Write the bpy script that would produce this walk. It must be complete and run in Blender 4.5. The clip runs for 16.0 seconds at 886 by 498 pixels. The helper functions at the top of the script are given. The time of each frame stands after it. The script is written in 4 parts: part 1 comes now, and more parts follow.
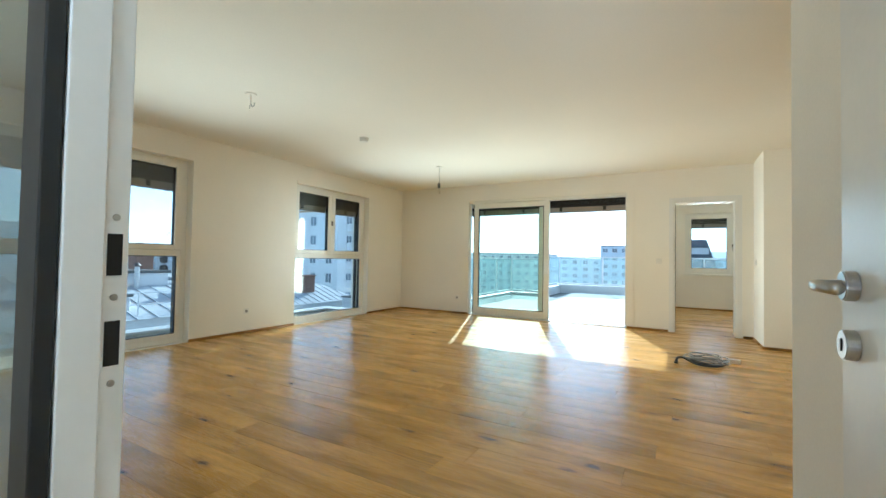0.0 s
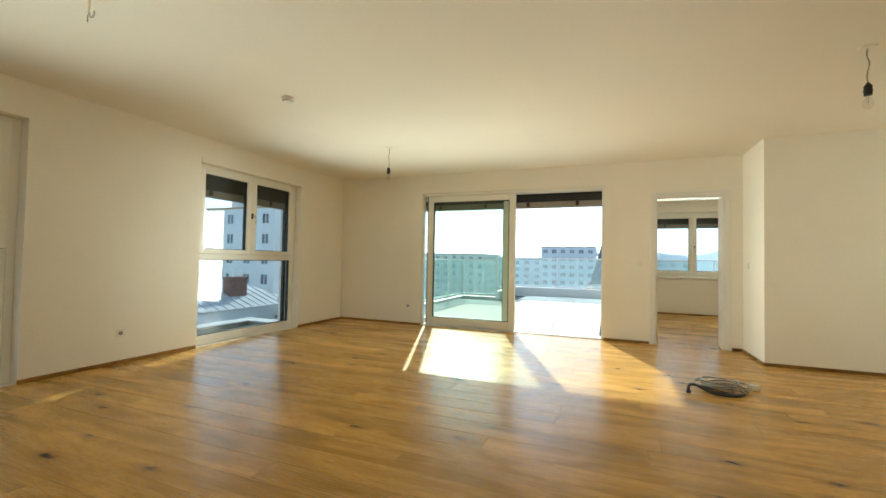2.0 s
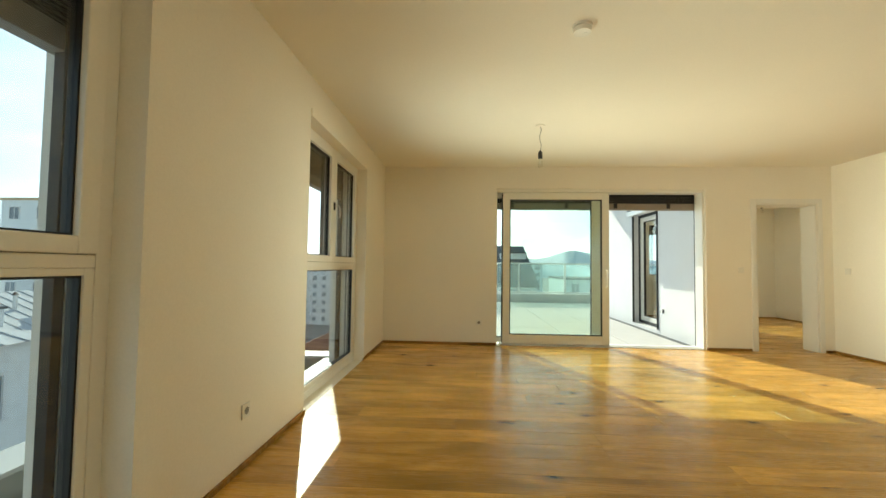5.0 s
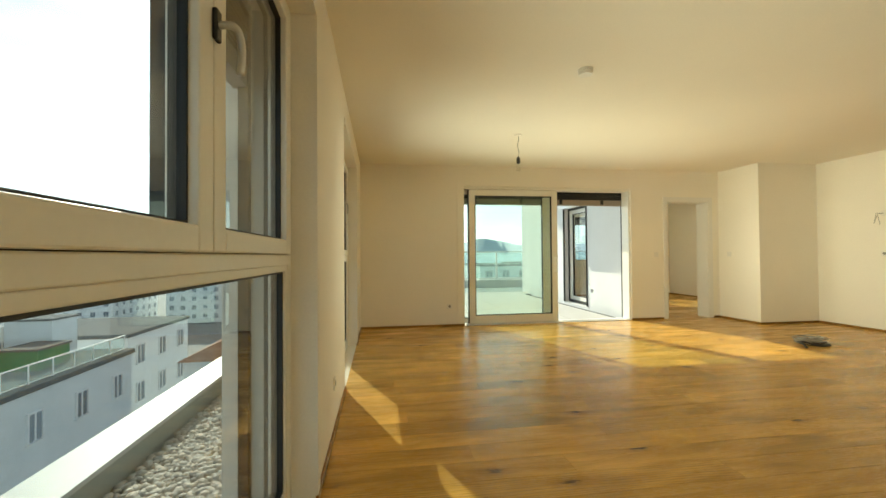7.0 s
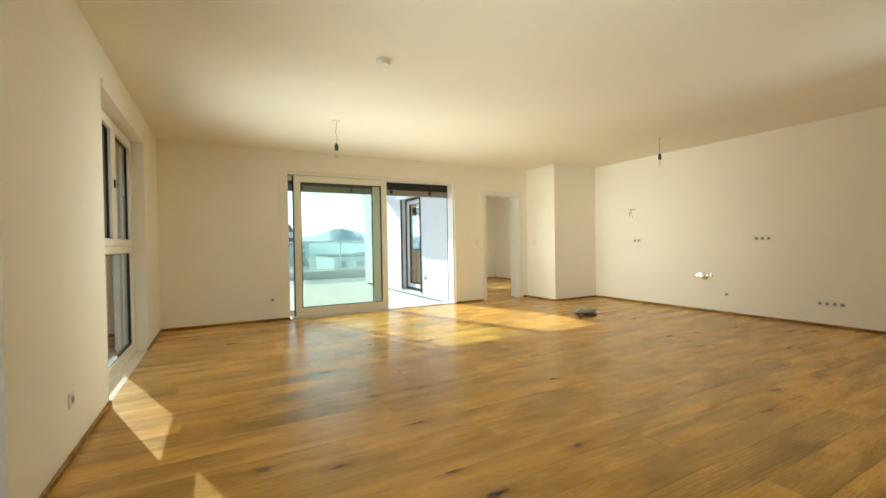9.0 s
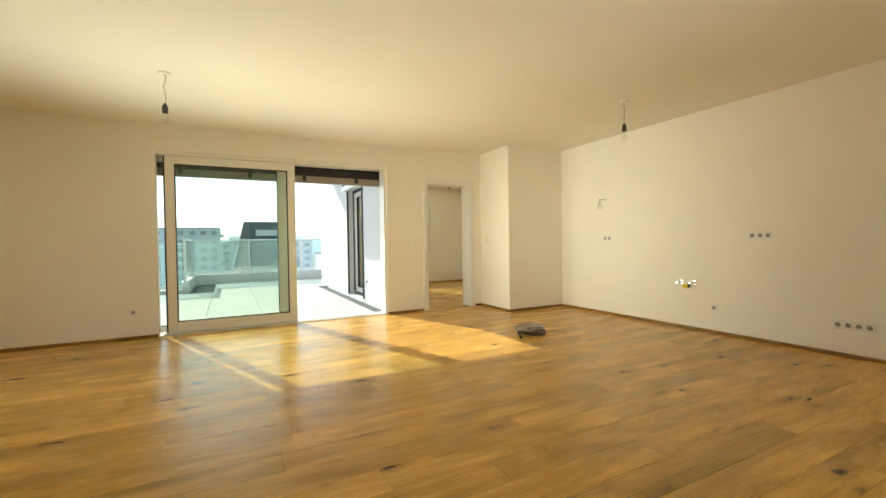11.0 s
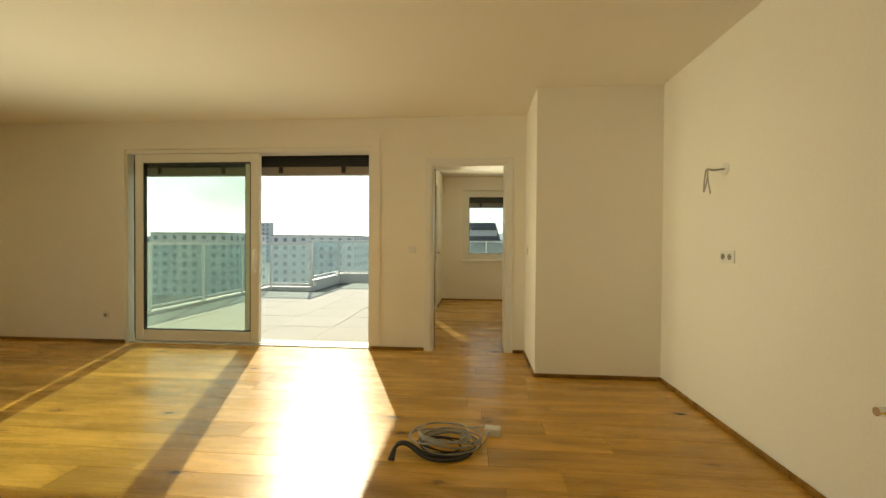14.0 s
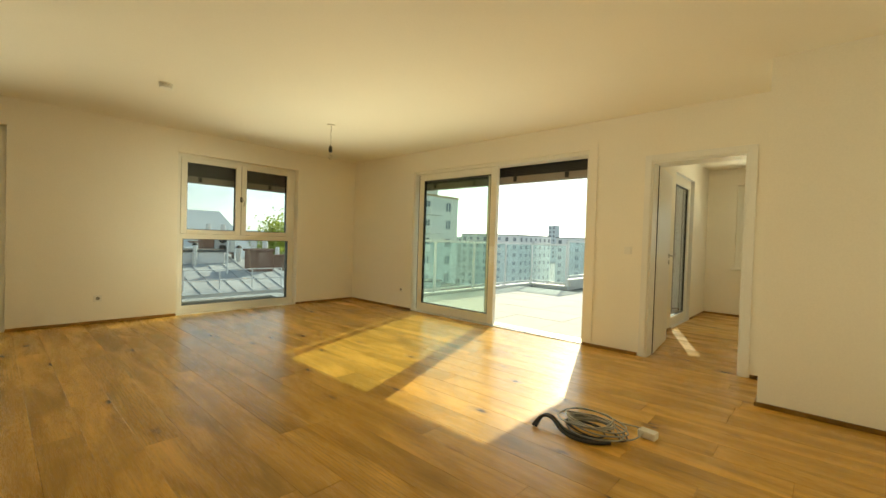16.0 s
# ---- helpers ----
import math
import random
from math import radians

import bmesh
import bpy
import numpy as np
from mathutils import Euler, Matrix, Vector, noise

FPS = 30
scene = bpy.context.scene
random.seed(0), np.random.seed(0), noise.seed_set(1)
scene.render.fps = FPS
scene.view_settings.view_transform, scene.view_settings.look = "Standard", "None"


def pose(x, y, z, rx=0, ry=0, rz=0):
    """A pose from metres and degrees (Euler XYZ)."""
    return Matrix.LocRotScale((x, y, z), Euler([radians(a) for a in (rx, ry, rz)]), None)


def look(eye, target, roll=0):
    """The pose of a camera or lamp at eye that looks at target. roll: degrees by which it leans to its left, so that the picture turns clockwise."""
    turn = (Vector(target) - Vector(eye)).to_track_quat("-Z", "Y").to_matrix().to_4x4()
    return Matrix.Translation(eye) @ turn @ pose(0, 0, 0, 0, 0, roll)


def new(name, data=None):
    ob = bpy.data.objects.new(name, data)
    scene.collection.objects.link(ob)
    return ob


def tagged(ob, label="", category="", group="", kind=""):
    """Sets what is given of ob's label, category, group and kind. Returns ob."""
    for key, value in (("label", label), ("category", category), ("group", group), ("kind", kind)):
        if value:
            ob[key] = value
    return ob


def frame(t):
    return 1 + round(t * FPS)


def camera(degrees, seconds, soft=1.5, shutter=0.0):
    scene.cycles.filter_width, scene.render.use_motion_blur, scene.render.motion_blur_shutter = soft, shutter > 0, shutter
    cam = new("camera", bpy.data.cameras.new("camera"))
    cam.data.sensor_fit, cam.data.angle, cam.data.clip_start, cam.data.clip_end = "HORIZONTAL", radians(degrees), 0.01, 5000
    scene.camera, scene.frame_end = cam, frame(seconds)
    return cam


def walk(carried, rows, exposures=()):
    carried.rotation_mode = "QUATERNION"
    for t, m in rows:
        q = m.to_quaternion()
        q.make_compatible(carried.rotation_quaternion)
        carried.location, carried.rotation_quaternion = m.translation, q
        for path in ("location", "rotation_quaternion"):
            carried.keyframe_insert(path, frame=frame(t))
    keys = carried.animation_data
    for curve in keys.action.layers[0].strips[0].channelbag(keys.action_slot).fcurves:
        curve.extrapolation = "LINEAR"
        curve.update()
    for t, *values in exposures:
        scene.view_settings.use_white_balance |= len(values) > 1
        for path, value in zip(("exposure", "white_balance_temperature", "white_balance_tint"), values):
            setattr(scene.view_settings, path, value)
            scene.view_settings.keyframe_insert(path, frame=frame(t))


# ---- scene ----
cam = camera(93.8, 16.0)
METRES, EYE, TILT, LEAN, TURN = 12.5, 1.07, 0.0, 0.0, 29.5
ROWS = [
    (0.0, 0.0, 0.0, 0.0, -0.03, 1.45, -1.0),
    (0.5, -0.0028, 0.0168, 0.0002, -2.02, 1.59, -0.93),
    (1.0, -0.0009, 0.0331, 0.0003, -3.86, 1.69, -0.94),
    (1.5, 0.0013, 0.0609, 0.0007, -5.69, 1.6, -1.01),
    (2.0, -0.006, 0.0951, 0.0021, -7.7, 1.62, -1.07),
    (2.5, -0.0274, 0.1309, 0.0033, -10.7, 1.72, -1.26),
    (3.0, -0.0594, 0.1635, 0.0046, -14.49, 1.99, -1.34),
    (3.5, -0.0992, 0.1909, 0.0043, -18.43, 2.19, -1.31),
    (4.0, -0.1426, 0.219, 0.0025, -21.73, 2.42, -1.16),
    (4.5, -0.1852, 0.2441, 0.0025, -24.12, 2.52, -0.98),
    (7.0, -0.3063, 0.2604, 0.0039, -38.17, 0.9, 0.44),
    (7.5, -0.3053, 0.2541, 0.0033, -43.17, 0.33, 0.63),
    (8.0, -0.3022, 0.2474, 0.0032, -48.89, -0.15, 0.8),
    (8.5, -0.2968, 0.2421, 0.0030, -53.99, -0.47, 0.9),
    (9.0, -0.2816, 0.2361, 0.0022, -57.78, -0.7, 0.95),
    (9.5, -0.2568, 0.229, -0.0002, -60.01, -0.92, 1.02),
    (12.0, -0.0398, 0.2048, 0.004, -50.04, -0.99, 0.62),
    (12.5, 0.0136, 0.1994, 0.0066, -44.95, -1.02, 0.47),
    (13.0, 0.0639, 0.1966, 0.0066, -39.45, -0.94, 0.27),
    (13.5, 0.1074, 0.1904, 0.0072, -33.12, -0.77, -0.07),
    (14.0, 0.1457, 0.187, 0.0081, -24.96, -0.75, -0.4),
    (14.5, 0.1726, 0.1805, 0.006, -15.83, -0.52, -0.99),
    (15.0, 0.1852, 0.1704, 0.0063, -5.91, -0.64, -1.32),
    (15.5, 0.1932, 0.1566, 0.0055, 4.38, -0.85, -1.67),
    (16.0, 0.1994, 0.1451, 0.0058, 12.97, -1.12, -1.84),
]
walk(cam, [(t, pose(0, 0, EYE, TILT, LEAN, TURN) @ pose(METRES * x, METRES * y, METRES * z, 90 + pitch, roll, yaw)) for t, x, y, z, yaw, pitch, roll in ROWS],
     exposures=[(0.0, 3.15, 5000, 0), (1.5, 2.98, 5650, 1), (3.5, 2.85, 6200, -3), (7.0, 2.85, 7000, -3), (9.0, 3.15, 6050, 2), (9.7, 3.20, 5850, 2), (12.0, 2.72, 7300, 2), (13.0, 2.38, 7700, 1), (14.0, 2.36, 7900, 0), (16.0, 2.74, 7700, -4)])

# ---- light ----
SUN_AZ, SUN_EL = 20.4, 31.2          # degrees from +y towards -x, and above the horizon
world = bpy.data.worlds.new("sky")
scene.world = world
world.use_nodes = True
wn = world.node_tree
sky = wn.nodes.new("ShaderNodeTexSky")
sky.sky_type, sky.sun_disc = "NISHITA", False
sky.sun_elevation, sky.sun_rotation = radians(SUN_EL), radians(-SUN_AZ)
sky.air_density, sky.dust_density, sky.ozone_density = 1.0, 0.6, 2.0
wn.nodes["Background"].inputs["Strength"].default_value = 0.052
# thin bright cloud over the whole sky
way, veil, thin, shade = wn.nodes.new("ShaderNodeTexCoord"), wn.nodes.new("ShaderNodeTexNoise"), wn.nodes.new("ShaderNodeMapRange"), wn.nodes.new("ShaderNodeVectorMath")
veil.inputs["Scale"].default_value, veil.inputs["Detail"].default_value, veil.inputs["Distortion"].default_value = 3.5, 6, 0.6
thin.inputs["From Min"].default_value, thin.inputs["From Max"].default_value = 0.3, 0.7
thin.inputs["To Min"].default_value, thin.inputs["To Max"].default_value = 0.44, 0.70
shade.operation = "SCALE"
squash = wn.nodes.new("ShaderNodeMapping")
squash.inputs["Scale"].default_value = (1, 1, 3.5)
wn.links.new(way.outputs["Generated"], squash.inputs[0])
wn.links.new(squash.outputs[0], veil.inputs["Vector"])
wn.links.new(veil.outputs["Fac"], thin.inputs["Value"])
pale, cool = wn.nodes.new("ShaderNodeHueSaturation"), wn.nodes.new("ShaderNodeVectorMath")
pale.inputs["Saturation"].default_value = 0.35
cool.operation, cool.inputs[1].default_value = "MULTIPLY", (0.88, 0.99, 1.10)
wn.links.new(sky.outputs[0], pale.inputs["Color"])
wn.links.new(pale.outputs[0], cool.inputs[0])
wn.links.new(cool.outputs[0], shade.inputs[0])
wn.links.new(thin.outputs[0], shade.inputs["Scale"])
wn.links.new(shade.outputs[0], wn.nodes["Background"].inputs["Color"])
sun_data = bpy.data.lights.new("sun", "SUN")
sun_data.energy, sun_data.angle, sun_data.color = 0.84, radians(0.5), (1.0, 0.92, 0.80)
sun = new("sun", sun_data)
sun.matrix_world = look((0, 0, 0), (math.sin(radians(SUN_AZ)) * math.cos(radians(SUN_EL)), -math.cos(radians(SUN_AZ)) * math.cos(radians(SUN_EL)), -math.sin(radians(SUN_EL))))
scene.cycles.max_bounces, scene.cycles.diffuse_bounces, scene.cycles.transparent_max_bounces = 14, 8, 24

# Added lamps stand in for sky and terrace light in the openings: low strips that shine up to the ceiling, and upright
# panels that shine slantwise along the room.
DAYLIGHT_FILL = ((-2.16, 7.37, 0.10, -90, 44, 2.80, 0.16, 78, 1.3), (-5.21, 2.00, 0.10, 0, 44, 1.70, 0.16, 78, 1.6), (-5.21, 5.40, 0.10, 0, 44, 1.65, 0.16, 78, 1.4),
            (-5.07, 2.10, 1.15, 31, 0, 0.80, 1.90, 44, 0.50), (-5.10, 5.40, 1.15, 8, 0, 1.00, 1.90, 56, 1.25),
            (-2.20, 7.25, 1.10, -24, 0, 0.60, 1.90, 56, 0.65), (-2.20, 7.25, 1.10, -139, 0, 0.60, 1.90, 28, 0.42),
            # the last lamp is added fill behind the unseen hall
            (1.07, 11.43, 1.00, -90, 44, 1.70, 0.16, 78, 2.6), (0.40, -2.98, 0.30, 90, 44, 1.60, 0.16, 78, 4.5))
for lx, ly, lz, heading, rise, lw, lh, spread, watts in DAYLIGHT_FILL:
    ld = bpy.data.lights.new("daylight_fill", "AREA")
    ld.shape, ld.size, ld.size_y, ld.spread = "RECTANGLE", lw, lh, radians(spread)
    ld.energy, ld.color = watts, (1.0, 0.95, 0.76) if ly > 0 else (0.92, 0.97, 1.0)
    new("daylight_fill", ld).matrix_world = pose(lx, ly, lz, 0, 0, heading - 90) @ pose(0, 0, 0, 90 + rise)

# ---- materials ----


def surface(name, color, rough=0.6, metal=0.0, vary=0.08, scale=6.0, bump=0.1, fine=60.0, per_object=0.0, island=0.0, stretch=(1, 1, 1), spec=0.5):
    """A painted, plastered or stony surface: colour that varies at two scales, and fine relief."""
    m = bpy.data.materials.new(name)
    m.use_nodes = True
    n, l = m.node_tree.nodes, m.node_tree.links
    b = n["Principled BSDF"]
    b.inputs["Roughness"].default_value, b.inputs["Metallic"].default_value = rough, metal
    b.inputs["Specular IOR Level"].default_value = spec
    tc = n.new("ShaderNodeTexCoord")
    mp = n.new("ShaderNodeMapping")
    mp.inputs["Scale"].default_value = stretch
    l.new(tc.outputs["Object"], mp.inputs[0])
    big, small = n.new("ShaderNodeTexNoise"), n.new("ShaderNodeTexNoise")
    big.inputs["Scale"].default_value, big.inputs["Detail"].default_value = scale, 3
    small.inputs["Scale"].default_value, small.inputs["Detail"].default_value = fine, 2
    l.new(mp.outputs[0], big.inputs["Vector"])
    l.new(mp.outputs[0], small.inputs["Vector"])
    add = n.new("ShaderNodeMath")
    add.operation = "ADD"
    l.new(big.outputs["Fac"], add.inputs[0])
    l.new(small.outputs["Fac"], add.inputs[1])
    value = add
    for kind, amount in (("object", per_object), ("island", island)):
        if amount:
            src = n.new("ShaderNodeObjectInfo") if kind == "object" else n.new("ShaderNodeNewGeometry")
            mul = n.new("ShaderNodeMath")
            mul.operation = "MULTIPLY_ADD"
            l.new(src.outputs["Random" if kind == "object" else "Random Per Island"], mul.inputs[0])
            mul.inputs[1].default_value = amount
            l.new(value.outputs[0], mul.inputs[2])
            value = mul
    span = n.new("ShaderNodeMapRange")
    span.inputs["From Min"].default_value, span.inputs["From Max"].default_value = 0.6, 1.4 + per_object + island
    span.inputs["To Min"].default_value, span.inputs["To Max"].default_value = 1 - vary * 1.5, 1 + vary * 0.7
    l.new(value.outputs[0], span.inputs["Value"])
    mix = n.new("ShaderNodeVectorMath")
    mix.operation = "SCALE"
    mix.inputs[0].default_value = color
    l.new(span.outputs[0], mix.inputs["Scale"])
    l.new(mix.outputs[0], b.inputs["Base Color"])
    if bump:
        bp = n.new("ShaderNodeBump")
        bp.inputs["Strength"].default_value, bp.inputs["Distance"].default_value = bump, 0.004
        l.new(small.outputs["Fac"], bp.inputs["Height"])
        l.new(bp.outputs[0], b.inputs["Normal"])
    return m


def pane_glass(name, tint, gloss=0.9, haze=0.0):
    """Clear window glass: light passes with a tint, the face mirrors by Fresnel."""
    m = bpy.data.materials.new(name)
    m.use_nodes = True
    n, l = m.node_tree.nodes, m.node_tree.links
    n.remove(n["Principled BSDF"])
    tr, gl, fr, mx = n.new("ShaderNodeBsdfTransparent"), n.new("ShaderNodeBsdfGlossy"), n.new("ShaderNodeLayerWeight"), n.new("ShaderNodeMixShader")
    tr.inputs["Color"].default_value = (*tint, 1)
    gl.inputs["Roughness"].default_value = 0.0
    gl.inputs["Color"].default_value = (gloss, gloss, gloss, 1)
    fr.inputs["Blend"].default_value = 0.5
    power, lift = n.new("ShaderNodeMath"), n.new("ShaderNodeMath")
    power.operation, lift.operation = "POWER", "MULTIPLY_ADD"
    power.inputs[1].default_value = 5.0
    lift.inputs[1].default_value, lift.inputs[2].default_value = 0.96, 0.03
    l.new(fr.outputs["Facing"], power.inputs[0])
    l.new(power.outputs[0], lift.inputs[0])
    l.new(lift.outputs[0], mx.inputs[0])
    l.new(tr.outputs[0], mx.inputs[1])
    l.new(gl.outputs[0], mx.inputs[2])
    last = mx
    # milky film on the glass, also stands in for haze over the view behind
    if haze:
        film, blur, add, spot, amt = n.new("ShaderNodeBsdfTranslucent"), n.new("ShaderNodeBsdfDiffuse"), n.new("ShaderNodeMixShader"), n.new("ShaderNodeTexNoise"), n.new("ShaderNodeMath")
        both = n.new("ShaderNodeMixShader")
        film.inputs["Color"].default_value = blur.inputs["Color"].default_value = (0.78, 0.86, 0.88, 1)
        spot.inputs["Scale"].default_value, spot.inputs["Detail"].default_value = 2.5, 4
        amt.operation = "MULTIPLY"
        amt.inputs[1].default_value = haze * 2
        l.new(spot.outputs["Fac"], amt.inputs[0])
        l.new(amt.outputs[0], add.inputs[0])
        l.new(film.outputs[0], both.inputs[1])
        l.new(blur.outputs[0], both.inputs[2])
        l.new(mx.outputs[0], add.inputs[1])
        l.new(both.outputs[0], add.inputs[2])
        last = add
    l.new(last.outputs[0], n["Material Output"].inputs["Surface"])
    return m


def oak(name, tone=(0.61, 0.36, 0.080)):
    """Oiled oak boards: tone by board, long grain along x, dark knots, a thin satin coat."""
    m = bpy.data.materials.new(name)
    m.use_nodes = True
    n, l = m.node_tree.nodes, m.node_tree.links
    b = n["Principled BSDF"]
    b.inputs["Specular IOR Level"].default_value = 0.37
    info, geo = n.new("ShaderNodeObjectInfo"), n.new("ShaderNodeNewGeometry")
    shift = n.new("ShaderNodeVectorMath")
    shift.operation = "MULTIPLY_ADD"
    off = n.new("ShaderNodeCombineXYZ")
    for i in range(3):
        l.new(info.outputs["Random"], off.inputs[i])
    shift.inputs[1].default_value = (37.0, 19.0, 11.0)
    l.new(off.outputs[0], shift.inputs[0])
    l.new(geo.outputs["Position"], shift.inputs[2])

    def noisy(scale, vec, detail=4, distort=0.0):
        mp, t = n.new("ShaderNodeMapping"), n.new("ShaderNodeTexNoise")
        mp.inputs["Scale"].default_value = vec
        t.inputs["Scale"].default_value, t.inputs["Detail"].default_value, t.inputs["Distortion"].default_value = scale, detail, distort
        l.new(shift.outputs[0], mp.inputs[0])
        l.new(mp.outputs[0], t.inputs["Vector"])
        return t
    def calc(kind, a, b_val, c=None):
        """One math node on sockets or numbers."""
        nd = n.new("ShaderNodeMath")
        nd.operation = kind
        for i, v in enumerate((a, b_val, c)):
            if v is None:
                continue
            if isinstance(v, (int, float)):
                nd.inputs[i].default_value = v
            else:
                l.new(v, nd.inputs[i])
        return nd.outputs[0]

    def span(src, f0, f1, t0, t1):
        nd = n.new("ShaderNodeMapRange")
        for k, v in (("From Min", f0), ("From Max", f1), ("To Min", t0), ("To Max", t1)):
            nd.inputs[k].default_value = v
        l.new(src, nd.inputs["Value"])
        return nd.outputs[0]

    rnd = info.outputs["Random"]
    grain = noisy(5.0, (0.5, 6.0, 1.0), 5, 1.2).outputs["Fac"]
    pores = noisy(40.0, (0.5, 9.0, 1.0), 3).outputs["Fac"]
    cloud = noisy(1.5, (0.7, 3.2, 1.0), 3, 0.8).outputs["Fac"]
    streak = noisy(2.6, (1.0, 11.0, 1.0), 4, 1.5).outputs["Fac"]
    # arched growth rings, strong on a few boards only
    wm, wave = n.new("ShaderNodeMapping"), n.new("ShaderNodeTexWave")
    wm.inputs["Scale"].default_value = (0.55, 5.0, 1.0)
    wave.wave_type, wave.rings_direction = "RINGS", "Z"
    for k, v in (("Scale", 3.2), ("Distortion", 9.0), ("Detail", 3.0), ("Detail Scale", 0.8)):
        wave.inputs[k].default_value = v
    l.new(shift.outputs[0], wm.inputs[0])
    l.new(wm.outputs[0], wave.inputs["Vector"])
    pick = calc("FRACT", calc("MULTIPLY", rnd, 7.31), 0)
    bold = span(pick, 0.80, 0.97, 0.05, 0.34)
    rings = calc("SUBTRACT", 1.0, calc("MULTIPLY", span(wave.outputs["Fac"], 0.0, 0.35, 1.0, 0.0), bold))
    ramp = n.new("ShaderNodeValToRGB")
    e = ramp.color_ramp.elements
    e[0].position, e[0].color = 0.28, (tone[0] * 0.84, tone[1] * 0.80, tone[2] * 0.72, 1)
    e[1].position, e[1].color = 0.70, (tone[0] * 1.08, tone[1] * 1.08, tone[2] * 1.08, 1)
    l.new(grain, ramp.inputs[0])
    # tone by board, cloudy stain, dark streaks, pores
    tint = calc("MULTIPLY_ADD", calc("FRACT", calc("MULTIPLY", rnd, 3.77), 0), 0.24, 0.22)
    shade = calc("MULTIPLY_ADD", cloud, 1.30, tint)
    shade = calc("MULTIPLY", shade, span(streak, 0.60, 0.80, 1.0, 0.68))
    shade = calc("MULTIPLY", shade, rings)
    shade = calc("MULTIPLY", shade, span(pores, 0.36, 0.50, 0.88, 1.0))
    toned = n.new("ShaderNodeVectorMath")
    toned.operation = "SCALE"
    l.new(ramp.outputs[0], toned.inputs[0])
    l.new(shade, toned.inputs["Scale"])
    # knots: sparse stretched cells with a dark core, a brown halo and short cracks
    km, kv = n.new("ShaderNodeMapping"), n.new("ShaderNodeTexVoronoi")
    km.inputs["Scale"].default_value = (0.80, 1.9, 0.0)
    kv.voronoi_dimensions = "2D"
    kv.inputs["Scale"].default_value, kv.inputs["Randomness"].default_value = 1.7, 1.0
    l.new(shift.outputs[0], km.inputs[0])
    wob = n.new("ShaderNodeVectorMath")
    wob.operation = "MULTIPLY_ADD"
    wob.inputs[1].default_value = (0.11, 0.11, 0)
    l.new(noisy(16.0, (1, 2.4, 1), 3).outputs["Color"], wob.inputs[0])
    l.new(km.outputs[0], wob.inputs[2])
    l.new(wob.outputs[0], kv.inputs["Vector"])
    sep = n.new("ShaderNodeSeparateColor")
    l.new(kv.outputs["Color"], sep.inputs[0])
    present = span(sep.outputs[0], 0.45, 0.85, 0.0, 1.0)
    halo = calc("MULTIPLY", span(kv.outputs["Distance"], 0.05, 0.20, 0.62, 0.0), present)
    core = calc("MULTIPLY", span(kv.outputs["Distance"], 0.025, 0.075, 1.0, 0.0), present)
    last = toned.outputs[0]
    for fac, col in ((halo, (tone[0] * 0.42, tone[1] * 0.32, tone[2] * 0.24, 1)), (core, (0.028, 0.014, 0.007, 1))):
        mixer = n.new("ShaderNodeMix")
        mixer.data_type = "RGBA"
        l.new(fac, mixer.inputs["Factor"])
        l.new(last, mixer.inputs["A"])
        mixer.inputs["B"].default_value = col
        last = mixer.outputs["Result"]
    l.new(last, b.inputs["Base Color"])
    l.new(calc("ADD", span(cloud, 0.2, 0.8, 0.19, 0.29), span(pores, 0.3, 0.6, 0.08, 0.0)), b.inputs["Roughness"])
    bp = n.new("ShaderNodeBump")
    bp.inputs["Strength"].default_value, bp.inputs["Distance"].default_value = 0.20, 0.0012
    l.new(calc("SUBTRACT", calc("ADD", calc("ADD", grain, pores), rings), core), bp.inputs["Height"])
    l.new(bp.outputs[0], b.inputs["Normal"])
    return m


def foliage_leaf(name, color, lit):
    """Thin leaves: part of the light shines through them."""
    m = surface(name, color, 0.6, vary=0.4, scale=0.8, bump=0.0, island=0.8)
    n, l = m.node_tree.nodes, m.node_tree.links
    t, mx = n.new("ShaderNodeBsdfTranslucent"), n.new("ShaderNodeMixShader")
    t.inputs["Color"].default_value = (*lit, 1)
    mx.inputs[0].default_value = 0.55
    l.new(n["Principled BSDF"].outputs[0], mx.inputs[1])
    l.new(t.outputs[0], mx.inputs[2])
    l.new(mx.outputs[0], n["Material Output"].inputs["Surface"])
    return m


PLASTER = surface("wall_plaster", (0.88, 0.85, 0.78), 0.85, vary=0.03, scale=1.2, bump=0.12, fine=90, spec=0.2)
CEIL = surface("ceiling_paint", (0.86, 0.83, 0.76), 0.9, vary=0.025, scale=0.8, bump=0.06, fine=120, spec=0.2)
FRAME = surface("window_lacquer", (0.82, 0.81, 0.76), 0.38, vary=0.02, scale=3, bump=0.02)
DOORWHITE = surface("door_lacquer", (0.80, 0.80, 0.78), 0.35, vary=0.02, scale=2, bump=0.02)
GASKET = surface("black_gasket", (0.015, 0.016, 0.018), 0.5, vary=0.1, bump=0.02)
ANTHRA = surface("anthracite_aluminium", (0.028, 0.030, 0.032), 0.42, 0.3, vary=0.08, bump=0.03)
SLATM = surface("blind_slat_lacquer", (0.10, 0.098, 0.095), 0.45, 0.2, vary=0.08, scale=4, bump=0.02, per_object=0.3)
BLINDBAR = surface("blind_bar_lacquer", (0.33, 0.29, 0.255), 0.5, 0.1, vary=0.1, scale=3, bump=0.02)
STEEL = surface("brushed_steel", (0.52, 0.51, 0.49), 0.3, 1.0, vary=0.08, scale=8, bump=0.05, fine=200)
CHROME = surface("chrome", (0.75, 0.75, 0.75), 0.12, 1.0, vary=0.03, bump=0.0)
WHITEPLASTIC = surface("white_plastic", (0.80, 0.79, 0.75), 0.35, vary=0.02, bump=0.02)
